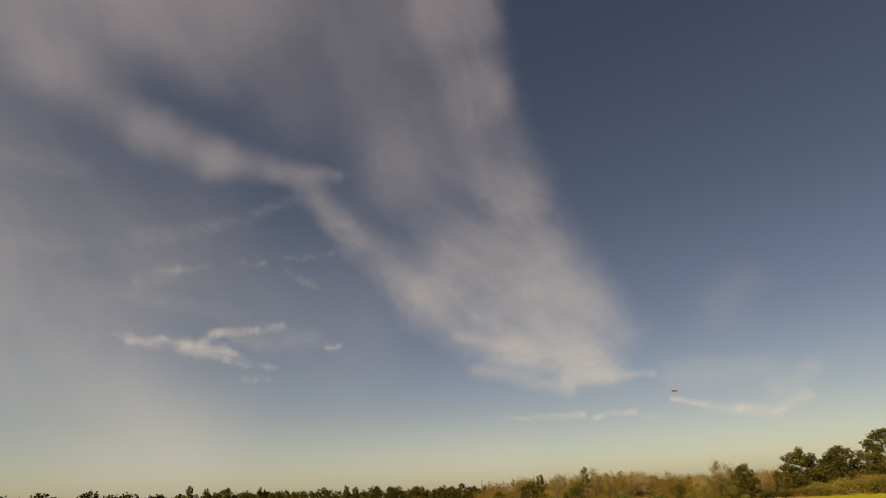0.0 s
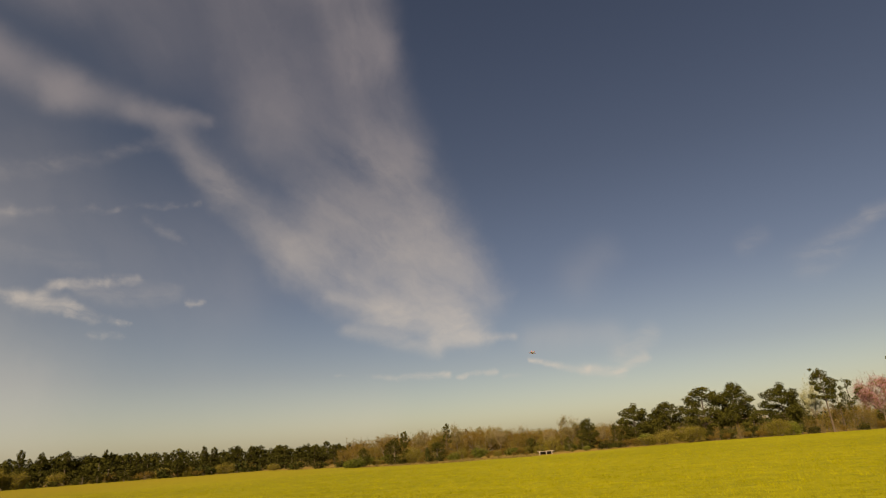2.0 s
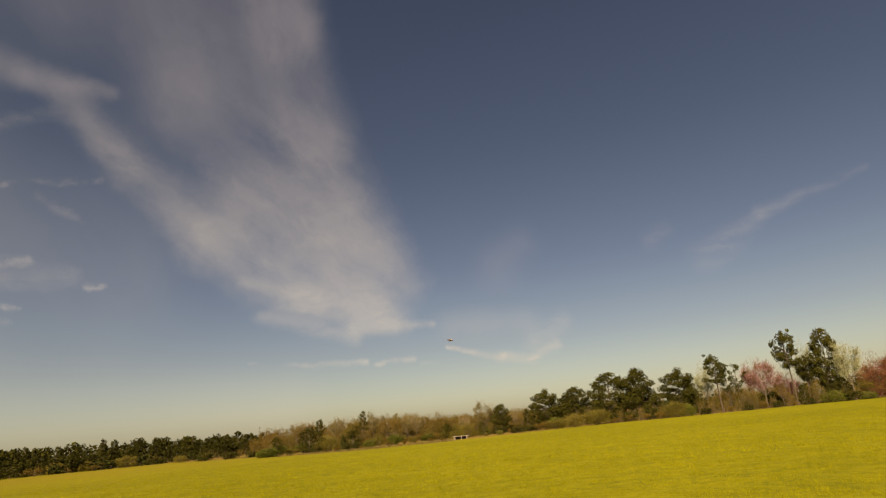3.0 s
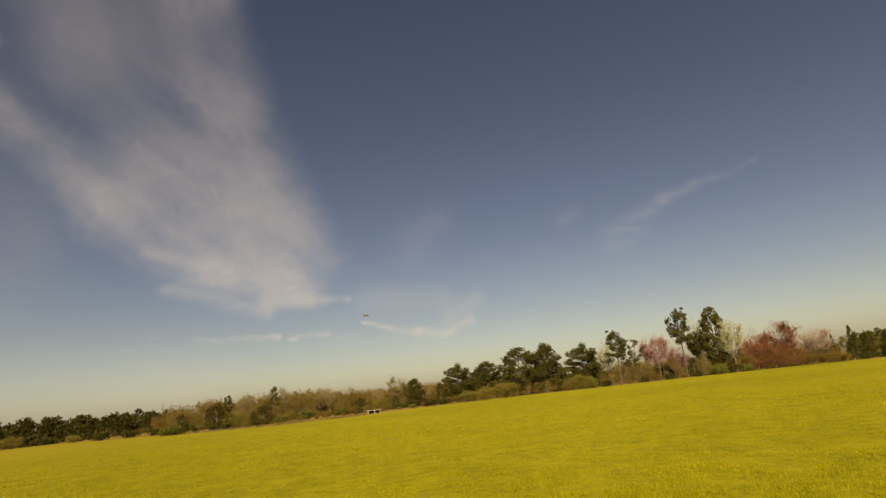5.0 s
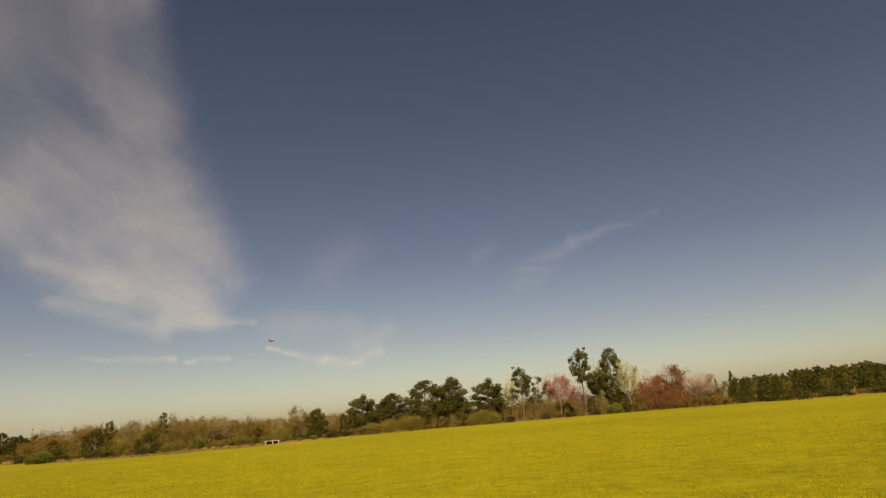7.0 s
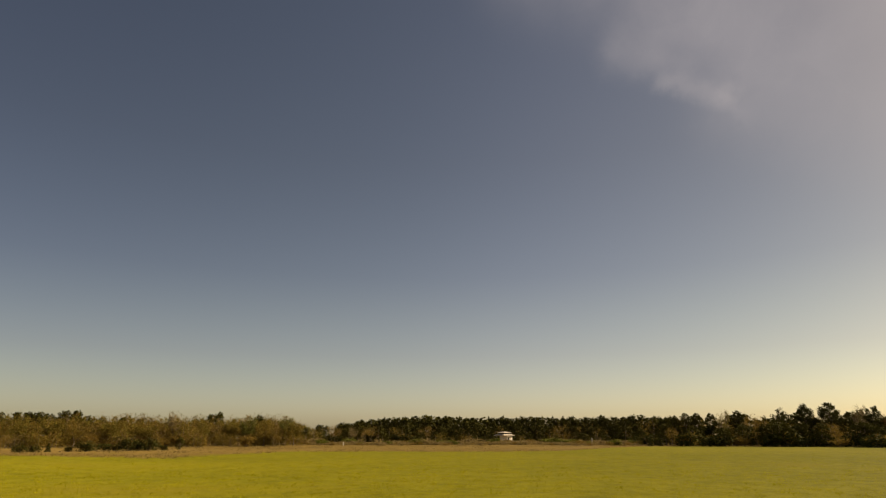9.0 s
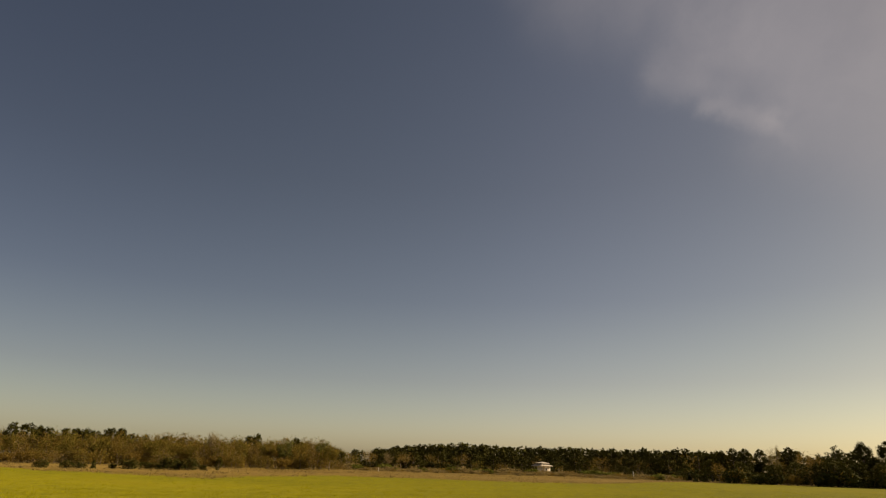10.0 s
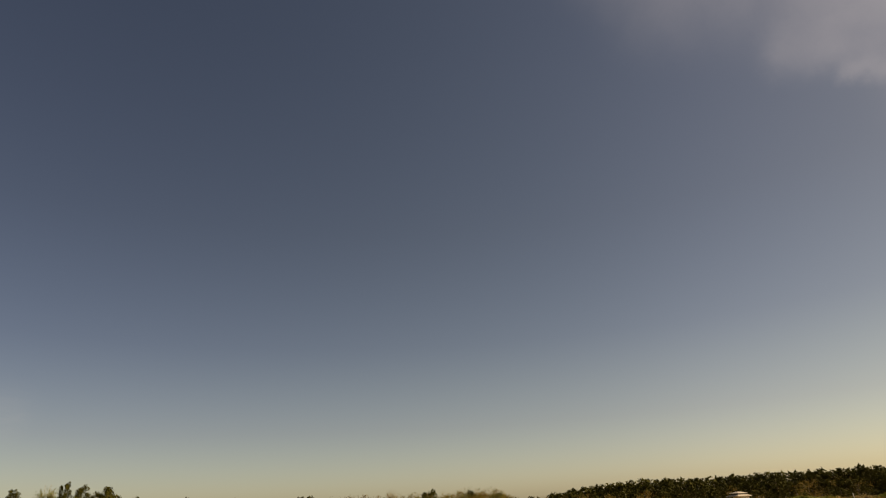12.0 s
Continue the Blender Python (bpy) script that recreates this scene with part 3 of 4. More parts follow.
# kind: (builder results, trunk material, crown materials, height, label, category)
KINDS = {}


def kind(name, made, trunk_mat, crown_mats, h, label, category="tree"):
    """Register one grown plant; its meshes are shared by all plants of the kind."""
    trunk, crown = made
    tv, tf, tm = trunk.arrays()
    cv, cf, cm = crown.arrays()
    KINDS.setdefault(name, []).append(dict(
        trunk=mesh_from("trunk", tv, tf, [trunk_mat]), crown=mesh_from("crown", cv, cf, crown_mats, cm), h=float(max(cv[:, 2].max(), tv[:, 2].max())), r=float(np.percentile(np.hypot(cv[:, 0], cv[:, 1]), 94)),
        arrays=(tv, tf, cv, cf, cm), mats=[trunk_mat, *crown_mats], label=label, category=category))


for s, (hh, at, reach, limbs, lean) in enumerate(((13.0, 0.38, 3.2, 30, 0.3), (13.0, 0.46, 3.0, 25, -0.4), (13.0, 0.30, 3.3, 34, 0.0), (13.0, 0.50, 2.9, 23, 0.5))):
    kind("pine", grow_pine(10 + s, hh, at, reach, limbs, 1.0, lean), M_PINEBARK, [M_PINE], hh, "tall pine with bare trunk and tufted dark green crown")
for s in range(4):
    kind("wide_pine", grow_pine(20 + s, 10.5, 0.16 + 0.03 * s, 4.0, 38, 1.1, 0.3 - 0.25 * s, 0.42 - 0.06 * s, 0.88), M_PINEBARK, [M_PINE], 10.5, "broad old pine with dark layered limbs down low")
for s in range(3):
    kind("airy_pine", grow_pine(30 + s, 12.0, 0.46 - 0.06 * s, 2.8, 12, 0.8, -0.3 + 0.3 * s, 0.4, 0.82), M_PINEBARK, [M_PINE], 12.0, "thin open pine with sparse tufts")
for s in range(3):
    kind("high_pine", grow_pine(36 + s, 13.0, 0.52, 3.0, 19, 1.0, 0.3 - 0.3 * s, 0.42, 0.76), M_PINEBARK, [M_PINE], 13.0, "tall pine with long bare trunk and high dark crown")
for s in range(3):
    kind("brown_tree", grow_bare(40 + s, 10.0, 3.2 + 0.3 * s, 14, 0.13, 0.25, 0.02 * s), M_BARK, [M_BROWN, M_TAN], 10.0, "leafless brown deciduous tree with fine twigs")
for s in range(2):
    kind("tan_tree", grow_bare(46 + s, 10.0, 3.3, 24, 0.15, 0.22, 0.02), M_BARK, [M_BROWN, (M_TAN, M_OLIVE)[s]], 10.0, "leafless tan deciduous tree with fine twigs")
for s in range(3):
    kind("thicket", grow_thicket(140 + s, 8.0, 2.4, 24, 18 + 14 * s, 0.16), M_BARK, [M_BROWN, (M_TAN, M_BROWN, M_OLIVE)[s]], 8.0, "close-grown brown saplings with fine twigs")
for s in range(2):
    kind("olive_thicket", grow_thicket(146 + s, 8.0, 2.5, 24, 60, 0.20), M_BARK, [M_BROWN, M_OLIVE], 8.0, "close-grown saplings in first olive leaf")
for s in range(2):
    kind("pale_tree", grow_bare(50 + s, 11.0, 3.0, 60, 0.15, 0.26, density=1.3), M_BARK, [M_PALE, M_PALE], 11.0, "pale budding tree with whitish fine twigs")
for s in range(2):
    kind("budding_tree", grow_bare(54 + s, 11.0, 3.1, 46, 0.15, 0.26, density=1.2), M_BARK, [M_TAN, (M_YELLOW, M_TAN)[s]], 11.0, "pale tan budding tree with a haze of twigs")
for s in range(2):
    kind("pink_tree", grow_bare(60 + s, 9.0, 3.6, 150, 0.135, 0.24), M_BARK, [M_BROWN, M_PINK], 9.0, "pink flowering tree on a forked trunk")
kind("rosy_tree", grow_bare(68, 8.5, 3.4, 95, 0.13, 0.2), M_BARK, [M_ROSE, M_ROSE], 8.5, "budding tree with a pale rose haze of twigs")
for s in range(2):
    kind("red_tree", grow_bare(64 + s, 8.5, 3.6, 150, 0.125, 0.12), M_BARK, [M_BROWN, M_RED], 8.5, "budding maple with dusky red crown")
for s in range(3):
    kind("olive_tree", grow_bare(70 + s, 10.0, 3.2, 58, 0.20, 0.25), M_BARK, [M_BROWN, M_OLIVE], 10.0, "tree in first olive-green spring leaf")
for s in range(2):
    kind("lime_tree", grow_bare(76 + s, 9.0, 3.0, 105, 0.17, 0.25), M_BARK, [M_TAN, M_LIME], 9.0, "tree in fresh yellow-green leaf")
for s in range(3):
    kind("evergreen", grow_round(80 + s, 8.0, 3.2 + 0.3 * s), M_BARK, [M_PINE], 8.0, "dense dark evergreen tree with lumpy crown")
for s in range(3):
    kind("cedar", grow_cone(90 + s, 6.0, 1.6 + 0.25 * s), M_PINEBARK, [M_CEDAR], 6.0, "dark green cedar clothed down to the ground")
for s in range(2):
    kind("yellow_bush", grow_shrub(100 + s, 4.0, 2.6, 20, 3400, 0.16), M_BARK, [M_TAN, M_YELLOW], 4.0, "rounded yellow-green willow bush at the field edge", "bush")
for s in range(2):
    kind("golden_bush", grow_shrub(102 + s, 4.0, 2.9, 20, 3000, 0.18), M_BARK, [M_TAN, M_GOLD], 4.0, "bright golden-green willow bush before dark woods", "bush")
for s in range(2):
    kind("lime_bush", grow_shrub(104 + s, 3.2, 2.2, 14, 1900, 0.21), M_BARK, [M_TAN, M_LIME], 3.2, "fresh green bush at the field edge", "bush")
for s in range(2):
    kind("brown_bush", grow_shrub(108 + s, 3.0, 2.2, 16, 320, 0.13, 1500), M_BARK, [M_BROWN, M_BROWN], 3.0, "leafless brown thicket of thin stems", "bush")
for s in range(2):
    kind("tan_bush", grow_shrub(112 + s, 1.6, 1.8, 14, 700, 0.13, 900), M_BARK, [M_TAN, M_DRY], 1.6, "clump of dry tan scrub", "bush")
for s in range(2):
    kind("dark_bush", grow_shrub(116 + s, 2.6, 2.0, 14, 1150, 0.20), M_BARK, [M_BROWN, M_CEDAR], 2.6, "low dark green evergreen bush", "bush")
for s in range(2):
    kind("red_bush", grow_shrub(120 + s, 3.6, 2.4, 16, 900, 0.13, 1300), M_BARK, [M_BROWN, M_RED], 3.6, "rusty red budding thicket", "bush")

NAMES = {"pine": "pine_tree", "wide_pine": "pine_tree", "airy_pine": "pine_tree", "high_pine": "pine_tree", "evergreen": "evergreen_tree", "cedar": "cedar_tree"}
ORIGINALS, rnd = {}, random.Random(7)


def plant(name, az, dist, el, wide=1.0, across=0.0):
    """Plant a tree or bush dist metres off in direction az, with its top el degrees over the eye's level; across: how many degrees wide it looks."""
    variants = KINDS[name]
    i = rnd.randrange(len(variants))
    v = variants[i]
    d = way(az) * dist
    z = lie(d.x, d.y)
    tall = dist * math.tan(radians(el)) + EYE - z
    s = tall / v["h"]
    m = Matrix.LocRotScale((d.x, d.y, z), Euler((0, 0, rnd.random() * 6.28)), None)
    if (name, i) not in ORIGINALS:
        ob = new(NAMES.get(name, name), None)
        tagged(ob, v["label"], v["category"], "trees round the field")
        for part_name in ("trunk", "crown"):
            c = new(part_name, v[part_name])
            c.parent = ob
        ORIGINALS[name, i] = ob
        ob.matrix_basis = m
    else:
        ob = copy_thing(ORIGINALS[name, i], m)
    flat = dist * math.tan(radians(across / 2)) / v["r"] if across else s * wide * 1.15
    ob.scale = (flat, flat, s)
    return ob


def coarser(cv, cf, cm, share, rng):
    """A far tree's crown: a share of its leaves and twigs, each made broader by as much."""
    keep = rng.random(len(cf)) < share
    t = cv[cf[keep]]
    base, tip = (t[:, 0] + t[:, 1]) / 2, t[:, 2]
    half = (t[:, 1] - t[:, 0]) / 2
    slim = np.linalg.norm(tip - base, axis=1) > 8 * np.linalg.norm(half, axis=1)
    broad = np.where(slim, min(0.9 / share, 2.2), 0.95 / math.sqrt(share))[:, None]
    long = np.where(slim, 1.0, 0.95 / math.sqrt(share))[:, None]
    out = np.stack([base - half * broad, base + half * broad, base + (tip - base) * long], 1).reshape(-1, 3)
    return out, np.arange(len(out)).reshape(-1, 3), cm[keep]


def woods(name, label, spots, detail=74):
    """Trees too many and too far to count, joined into one mesh. spots: (kind, az, dist, height, wide)."""
    V, F, I, base = [], [], [], 0
    slots, thin = {}, np.random.default_rng(len(spots))
    for nm, az, dist, tall, wide in spots:
        v = KINDS[nm][rnd.randrange(len(KINDS[nm]))]
        tv, tf, cv, cf, cm = v["arrays"]
        share = min(0.6, max(0.09, (detail / dist) ** 2))
        cv, cf, cm = coarser(cv, cf, cm, share, thin)
        tf = tf[:110]
        s, a = tall / v["h"], rnd.random() * 6.28
        d = way(az) * dist
        ca, sa = math.cos(a), math.sin(a)
        pts = np.concatenate([tv, cv])
        x = (pts[:, 0] * ca - pts[:, 1] * sa) * s * wide + d.x
        y = (pts[:, 0] * sa + pts[:, 1] * ca) * s * wide + d.y
        V.append(np.stack([x, y, pts[:, 2] * s + lie(d.x, d.y)], 1))
        F += [tf + base, cf + base + len(tv)]
        local = [slots.setdefault(m.name, len(slots)) for m in v["mats"]]
        I += [np.full(len(tf), local[0]), np.array(local[1:])[cm]]
        base += len(pts)
    mats = [bpy.data.materials[k] for k in slots]
    me = mesh_from(name, np.concatenate(V), np.concatenate(F), mats, np.concatenate(I))
    return tagged(new(name, me), label, "woods", kind="stuff")


# ---- the woods behind ----
def belt(az0, az1, d0, d1, step, kinds, e0, e1, jitter=0.18, wide=1.0):
    """Spots for a belt of trees between two headings; tops e0 to e1 degrees up."""
    spots, az = [], az0
    while az > az1:
        k = (az - az0) / (az1 - az0)
        dist = (d0 + (d1 - d0) * k) * (1 + rnd.uniform(-0.06, 0.10))
        el = (e0 + (e1 - e0) * k) + rnd.gauss(0, jitter)
        spots.append((rnd.choice(kinds), az, dist, max(0.8, dist * math.tan(radians(el)) + EYE), wide * rnd.uniform(0.85, 1.2)))
        az -= step * rnd.uniform(0.6, 1.4)
    return spots


DARK = ["pine", "wide_pine", "evergreen"]
BARE = ["brown_tree", "budding_tree", "olive_tree", "tan_tree", "thicket"]
UNDER = ["brown_bush", "dark_bush", "brown_bush", "lime_bush"]
woods("far_pine_woods", "distant dark belt of pine woods", belt(66, 32, 290, 280, 0.42, DARK, 2.1, 1.72) + belt(32, 12, 280, 230, 0.42, DARK, 1.62, 1.3)
      + belt(66, 12, 275, 220, 0.6, ["evergreen", "wide_pine", "pine"], 1.2, 0.8, 0.2, 1.3)
      + belt(66, 12, 268, 210, 0.5, ["evergreen", "dark_bush", "brown_bush"], 0.5, 0.3, 0.2, 1.6), 90)
woods("bare_woods", "leafless brown spring woods", belt(13, 1, 190, 175, 0.38, BARE, 1.75, 2.15) + belt(1, -12, 175, 160, 0.38, BARE, 1.85, 1.35)
      + belt(14, -12, 205, 190, 0.55, ["thicket", "olive_thicket", "evergreen"], 0.8, 0.8, 0.2, 1.4)
      + belt(14, -12, 165, 145, 0.5, ["thicket", "olive_thicket", "brown_tree"], 1.1, 1.0, 0.2, 1.2)
      + belt(14, -12, 140, 125, 0.45, UNDER, 0.1, -0.1, 0.2, 1.5), 104)
woods("back_woods", "mixed woods behind the field edge", belt(-11, -46, 160, 165, 0.6, ["brown_tree", "olive_tree", "evergreen", "thicket"], 1.5, 1.4)
      + belt(-11, -46, 140, 145, 0.5, ["thicket", "olive_thicket", "evergreen", "dark_bush", "thicket"], 0.8, 0.8, 0.3, 1.3))
woods("pine_plantation", "dense dark green pine plantation", belt(-46.5, -56, 190, 205, 0.36, ["pine", "wide_pine"], 1.4, 1.65, 0.14, 0.85) + belt(-56, -65, 205, 215, 0.36, ["pine", "wide_pine"], 1.6, 2.05, 0.14, 0.85)
      + belt(-46.5, -64, 152, 185, 0.42, ["evergreen", "cedar", "wide_pine", "olive_tree"], 0.95, 1.15, 0.22, 1.1)
      + belt(-46.5, -57, 130, 136, 0.5, ["dark_bush", "brown_bush", "dark_bush"], -0.2, -0.15, 0.12, 1.4)
      + belt(-57, -66, 137, 170, 0.5, ["dark_bush", "brown_bush", "dark_bush"], -0.15, -0.05, 0.12, 1.4)
      + belt(-64, -84, 205, 200, 0.6, ["evergreen", "wide_pine", "brown_tree", "olive_tree"], 2.0, 2.0)
      + belt(-64, -84, 185, 185, 0.5, ["olive_thicket", "evergreen", "thicket"], 1.2, 1.3, 0.2, 1.2))
woods("brown_woods", "brown and olive spring woods", belt(-82, -113.5, 175, 165, 0.40, ["olive_tree", "tan_tree", "pine", "olive_tree", "tan_tree", "brown_tree"], 1.95, 2.15, 0.14)
      + belt(-82, -114, 160, 150, 0.42, ["tan_tree", "olive_thicket", "tan_tree", "olive_tree", "thicket"], 1.65, 1.65, 0.15, 1.1)
      + belt(-82, -115, 148, 142, 0.5, ["brown_bush", "tan_tree", "thicket", "olive_thicket"], 0.55, 0.55, 0.3, 1.4)
      + belt(-82, -116, 195, 190, 0.55, ["thicket", "olive_thicket", "evergreen"], 1.0, 1.0, 0.2, 1.4)
      + belt(-113, -121, 190, 230, 0.4, ["pine", "brown_tree", "evergreen"], 1.2, 1.1, 0.12), 86)
woods("hill_woods", "dark pine woods on the far side", belt(-118.5, -123, 285, 300, 0.35, DARK, 1.4, 1.9, 0.1) + belt(-123, -149, 300, 280, 0.38, DARK, 1.95, 1.75, 0.08)
      + belt(-118, -149, 270, 250, 0.42, ["evergreen", "wide_pine", "brown_tree"], 1.2, 1.1, 0.12, 1.3)
      + belt(-116, -149, 235, 225, 0.5, ["evergreen", "dark_bush", "thicket"], 0.4, 0.4, 0.15, 1.5), 88)
woods("brush_bank", "bank of dry tan brush and green briar", belt(-114, -145, 172, 150, 0.28, ["tan_bush", "tan_bush", "lime_bush", "brown_bush"], -0.12, -0.12, 0.12, 2.0)
      + belt(-114, -145, 164, 142, 0.40, ["tan_bush", "brown_bush", "tan_bush"], -0.32, -0.32, 0.08, 2.2), 60)
woods("shaded_woods", "dark mixed woods against the light", belt(-145, -176, 160, 145, 0.5, ["wide_pine", "brown_tree", "evergreen", "pine"], 1.6, 2.1)
      + belt(-147, -176, 131, 128, 0.42, ["evergreen", "wide_pine", "evergreen", "brown_tree"], 0.9, 1.2, 0.2, 1.2)
      + belt(-148, -176, 127, 124, 0.50, ["brown_bush", "dark_bush", "dark_bush"], 0.2, 0.2, 0.2, 1.4)
      + belt(-145, -176, 140, 138, 0.45, ["dark_bush", "evergreen", "brown_bush"], 0.2, 0.2, 0.2, 1.6), 66)

# ---- trees that stand out, one by one: heading, distance, top's angle, width ----
def stand(name, *spots):
    for az, dist, el, wide in spots:
        plant(name, az, dist, el, wide=wide)


def stand_across(name, *spots):
    """The same, with the width that each one shows given in degrees."""
    for az, dist, el, across in spots:
        plant(name, az, dist, el, across=across)


stand_across("evergreen", (12.1, 122, 0.9, 1.3), (9.2, 122, 1.55, 2), (8.2, 119, 0.5, 1.4), (5.3, 118, 0.95, 2.2), (-3.4, 118, 0.62, 1.5), (-6.8, 118, 0.56, 0.9))
stand_across("golden_bush", (7.8, 120, 0.9, 1.7), (-5.3, 117, 0.7, 1.5))
stand_across("budding_tree", (3.4, 152, 2.6, 1.2), (9.7, 165, 2.05, 1.1), (6.9, 160, 2.28, 1.1), (0.3, 150, 2.05, 1.2), (-0.6, 150, 1.95, 1.2), (-5.1, 140, 1.4, 1.2))
stand_across("airy_pine", (4.4, 150, 2.5, 1))
stand_across("pine", (8.3, 160, 2.1, 0.9), (38.9, 262, 2.5, 0.8), (37.7, 262, 2.25, 0.8), (36, 262, 2.25, 1.1), (34.3, 262, 1.95, 0.6), (33.2, 262, 2.2, 0.6),
      (30.9, 262, 1.85, 0.7), (25.7, 250, 2, 0.7), (25, 250, 1.85, 0.8), (23.1, 245, 1.85, 1.1), (21.9, 240, 1.76, 0.8), (19.4, 235, 1.55, 0.8),
      (16.3, 230, 1.48, 0.8), (14.7, 225, 1.38, 0.9), (-82.6, 150, 2.33, 1.08), (-83.5, 150, 2.46, 1.11), (-84.9, 176, 2.33, 1.14), (-86.2, 176, 2.58, 0.94),
      (-88.8, 176, 2.32, 1.07), (-90.6, 176, 1.96, 0.93), (-92.3, 176, 2.04, 0.95), (-93.1, 176, 2.08, 1.05), (-95.4, 176, 2.21, 1.18), (-96.4, 176, 2.26, 1.01))
stand_across("lime_bush", (12.9, 118, 0.18, 2.2), (1.5, 112, 0.35, 1.4), (-84.3, 120, 0.3, 1.2))
stand_across("wide_pine", (-80.5, 150, 3.35, 1.73))
stand_across("wide_pine", (-8.7, 126, 2.01, 1.9), (-12.8, 118, 3, 2.9), (-15.4, 122, 2.85, 3.6), (-18.6, 119, 3.8, 4), (-21.1, 117, 3.99, 3.2), (-24.7, 120, 3.58, 3.3),
      (-36.2, 124, 5.28, 2.5), (-71.6, 165, 3.62, 2.9), (-80.2, 166, 3.66, 2.4), (-158.1, 134, 2.7, 1.75), (-159.9, 134, 2.73, 1.95))
stand_across("pine", (-77.2, 168, 4.02, 1.25), (-78.3, 168, 3.74, 1.6))
stand_across("high_pine", (-27.9, 120, 4.26, 2.3), (-33.6, 123, 5.46, 2.2))
stand_across("airy_pine", (-29.5, 122, 3.27, 1.5), (-28.7, 121, 2.6, 1.1), (-65.5, 165, 3.87, 2.2), (-156.3, 137, 2.39, 1.1))
stand_across("pine", (-34.5, 125, 3.2, 1.6), (-67.2, 165, 3.23, 1.3), (-74.1, 166, 3.56, 1.35), (-82.2, 168, 2.78, 1.4), (-148.3, 138, 1.9, 1), (-149.1, 138, 2.08, 1.15),
      (-150, 138, 2.06, 1.15), (-151.3, 137, 2.04, 1.2), (-153.2, 136, 2.23, 1.35), (-162.6, 135, 2.33, 1.4), (-92.4, 176, 2.05, 0.75), (-93.2, 176, 2.06, 0.75),
      (-93.9, 176, 1.95, 0.7), (-94.6, 176, 1.96, 0.85), (-95.5, 176, 2.24, 1.15), (-96.3, 176, 2.25, 1), (-97.1, 176, 1.87, 0.95), (-98.1, 176, 1.8, 0.85),
      (-99.6, 176, 1.7, 0.85), (-101, 176, 1.7, 0.85), (-107.4, 176, 2.33, 0.95), (-90.6, 176, 2.2, 0.9))
stand_across("evergreen", (-11, 124, 1.33, 1), (-22.4, 118, 1.88, 2), (-25.7, 121, 2.23, 1.9), (-20, 119, 1.7, 1.6), (-14, 121, 1.6, 1.6), (-69.5, 167, 2.69, 1.2),
      (-73, 167, 2, 1.4), (-37, 123, 1.7, 1.6), (-78.8, 168, 2, 1.6), (-81.6, 167, 2, 1.6))
stand_across("pale_tree", (-26.9, 127, 3.98, 1.5), (-34.8, 128, 4.65, 1.9), (-37.6, 121, 4.35, 2))
stand_across("budding_tree", (-7.1, 130, 2.54, 2.1), (-9.9, 128, 1.57, 1.1), (-103.6, 146, 2.47, 1.2), (-161.8, 138, 2.58, 1), (-152.1, 140, 2.4, 1.3))
stand_across("pink_tree", (-31.4, 124, 3.73, 3), (-33, 127, 2.3, 2))
stand_across("rosy_tree", (-43.8, 127, 2.62, 2.5))
stand_across("red_tree", (-39.3, 126, 3.05, 2.8), (-41.3, 126, 3.49, 3.4), (-163.8, 136, 2.17, 1.3))
stand_across("lime_tree", (-76.2, 168, 3.94, 2.2), (-79.4, 166, 1.43, 1.65), (-109.8, 149, 2.07, 1.45), (-113, 149, 2.14, 1.4))
stand_across("olive_tree", (-105.9, 150, 2.13, 1.3), (-108.2, 150, 2.1, 1.4), (-111.1, 150, 2.03, 1.5), (-70.6, 167, 2.2, 1.5), (-75.2, 168, 2.5, 1.5), (-83.4, 168, 2.2, 1.6))
stand_across("brown_tree", (-66.6, 166, 2.59, 1.4), (-68.3, 166, 2.39, 1.6), (-69.2, 167, 2.2, 1.4), (-154.9, 138, 1.73, 1.4), (-75.6, 169, 2.6, 1.4))
stand_across("cedar", (-44.9, 130, 1.58, 0.75), (-46.2, 131, 2.03, 1.35))
stand_across("yellow_bush", (-13.5, 111, 0.12, 2), (-17.2, 112, 0.85, 2.6), (-24.2, 115, 0.86, 1.6), (-23.4, 115, 0.6, 1.5))
stand_across("golden_bush", (-15.2, 111, 0.65, 2.3))
stand("airy_pine", (-146.4, 145, 1.85, 0.8))
stand("evergreen", (-34.2, 123, 1, 0.8), (-8, 122, 0.2, 0.9), (-11.6, 119, 0.7, 0.8), (-104.3, 98, 0.22, 0.8))
stand("dark_bush", (-100.4, 98, 0.28, 1.05), (-101.9, 98, 0.25, 1.05), (-97.4, 98, 0.05, 1.2), (-98.6, 101, -0.2, 1.1), (-92.9, 99, -0.28, 1.2), (-101.1, 101, -0.1, 1), (-91.3, 97, -0.3, 1.2), (-93.9, 98, -0.4, 1.2))
stand("cedar", (-47.2, 133, 1.3, 1), (-48.4, 135, 1.35, 1.1), (-49.5, 138, 1.2, 1.1), (-51, 141, 1.3, 1.1), (-52.3, 143, 1.1, 1.1), (-53.8, 146, 1.2, 1.1), (-55.4, 149, 1.05, 1.1), (-56.6, 152, 1.2, 1.1),
      (-58.4, 156, 1, 1.1), (6.2, 116, 0.5, 0.9), (-146, 128, 0.15, 0.8), (-146.8, 128, 0.2, 0.9), (-94.8, 99, -0.3, 1.2))
stand("brown_tree", (12.6, 170, 1.4, 1), (10.2, 165, 2.1, 0.9), (9.2, 165, 1.9, 0.9), (2, 152, 2.05, 0.9), (0.9, 152, 2, 0.9), (-2, 150, 1.65, 0.9), (-3.5, 150, 1.4, 1), (-5.3, 148, 1.45, 1),
      (-10.5, 125, 1.35, 0.5), (-30.2, 123, 1.5, 0.9), (-28.6, 122, 1.6, 0.7), (-32.6, 123, 1.5, 0.8))
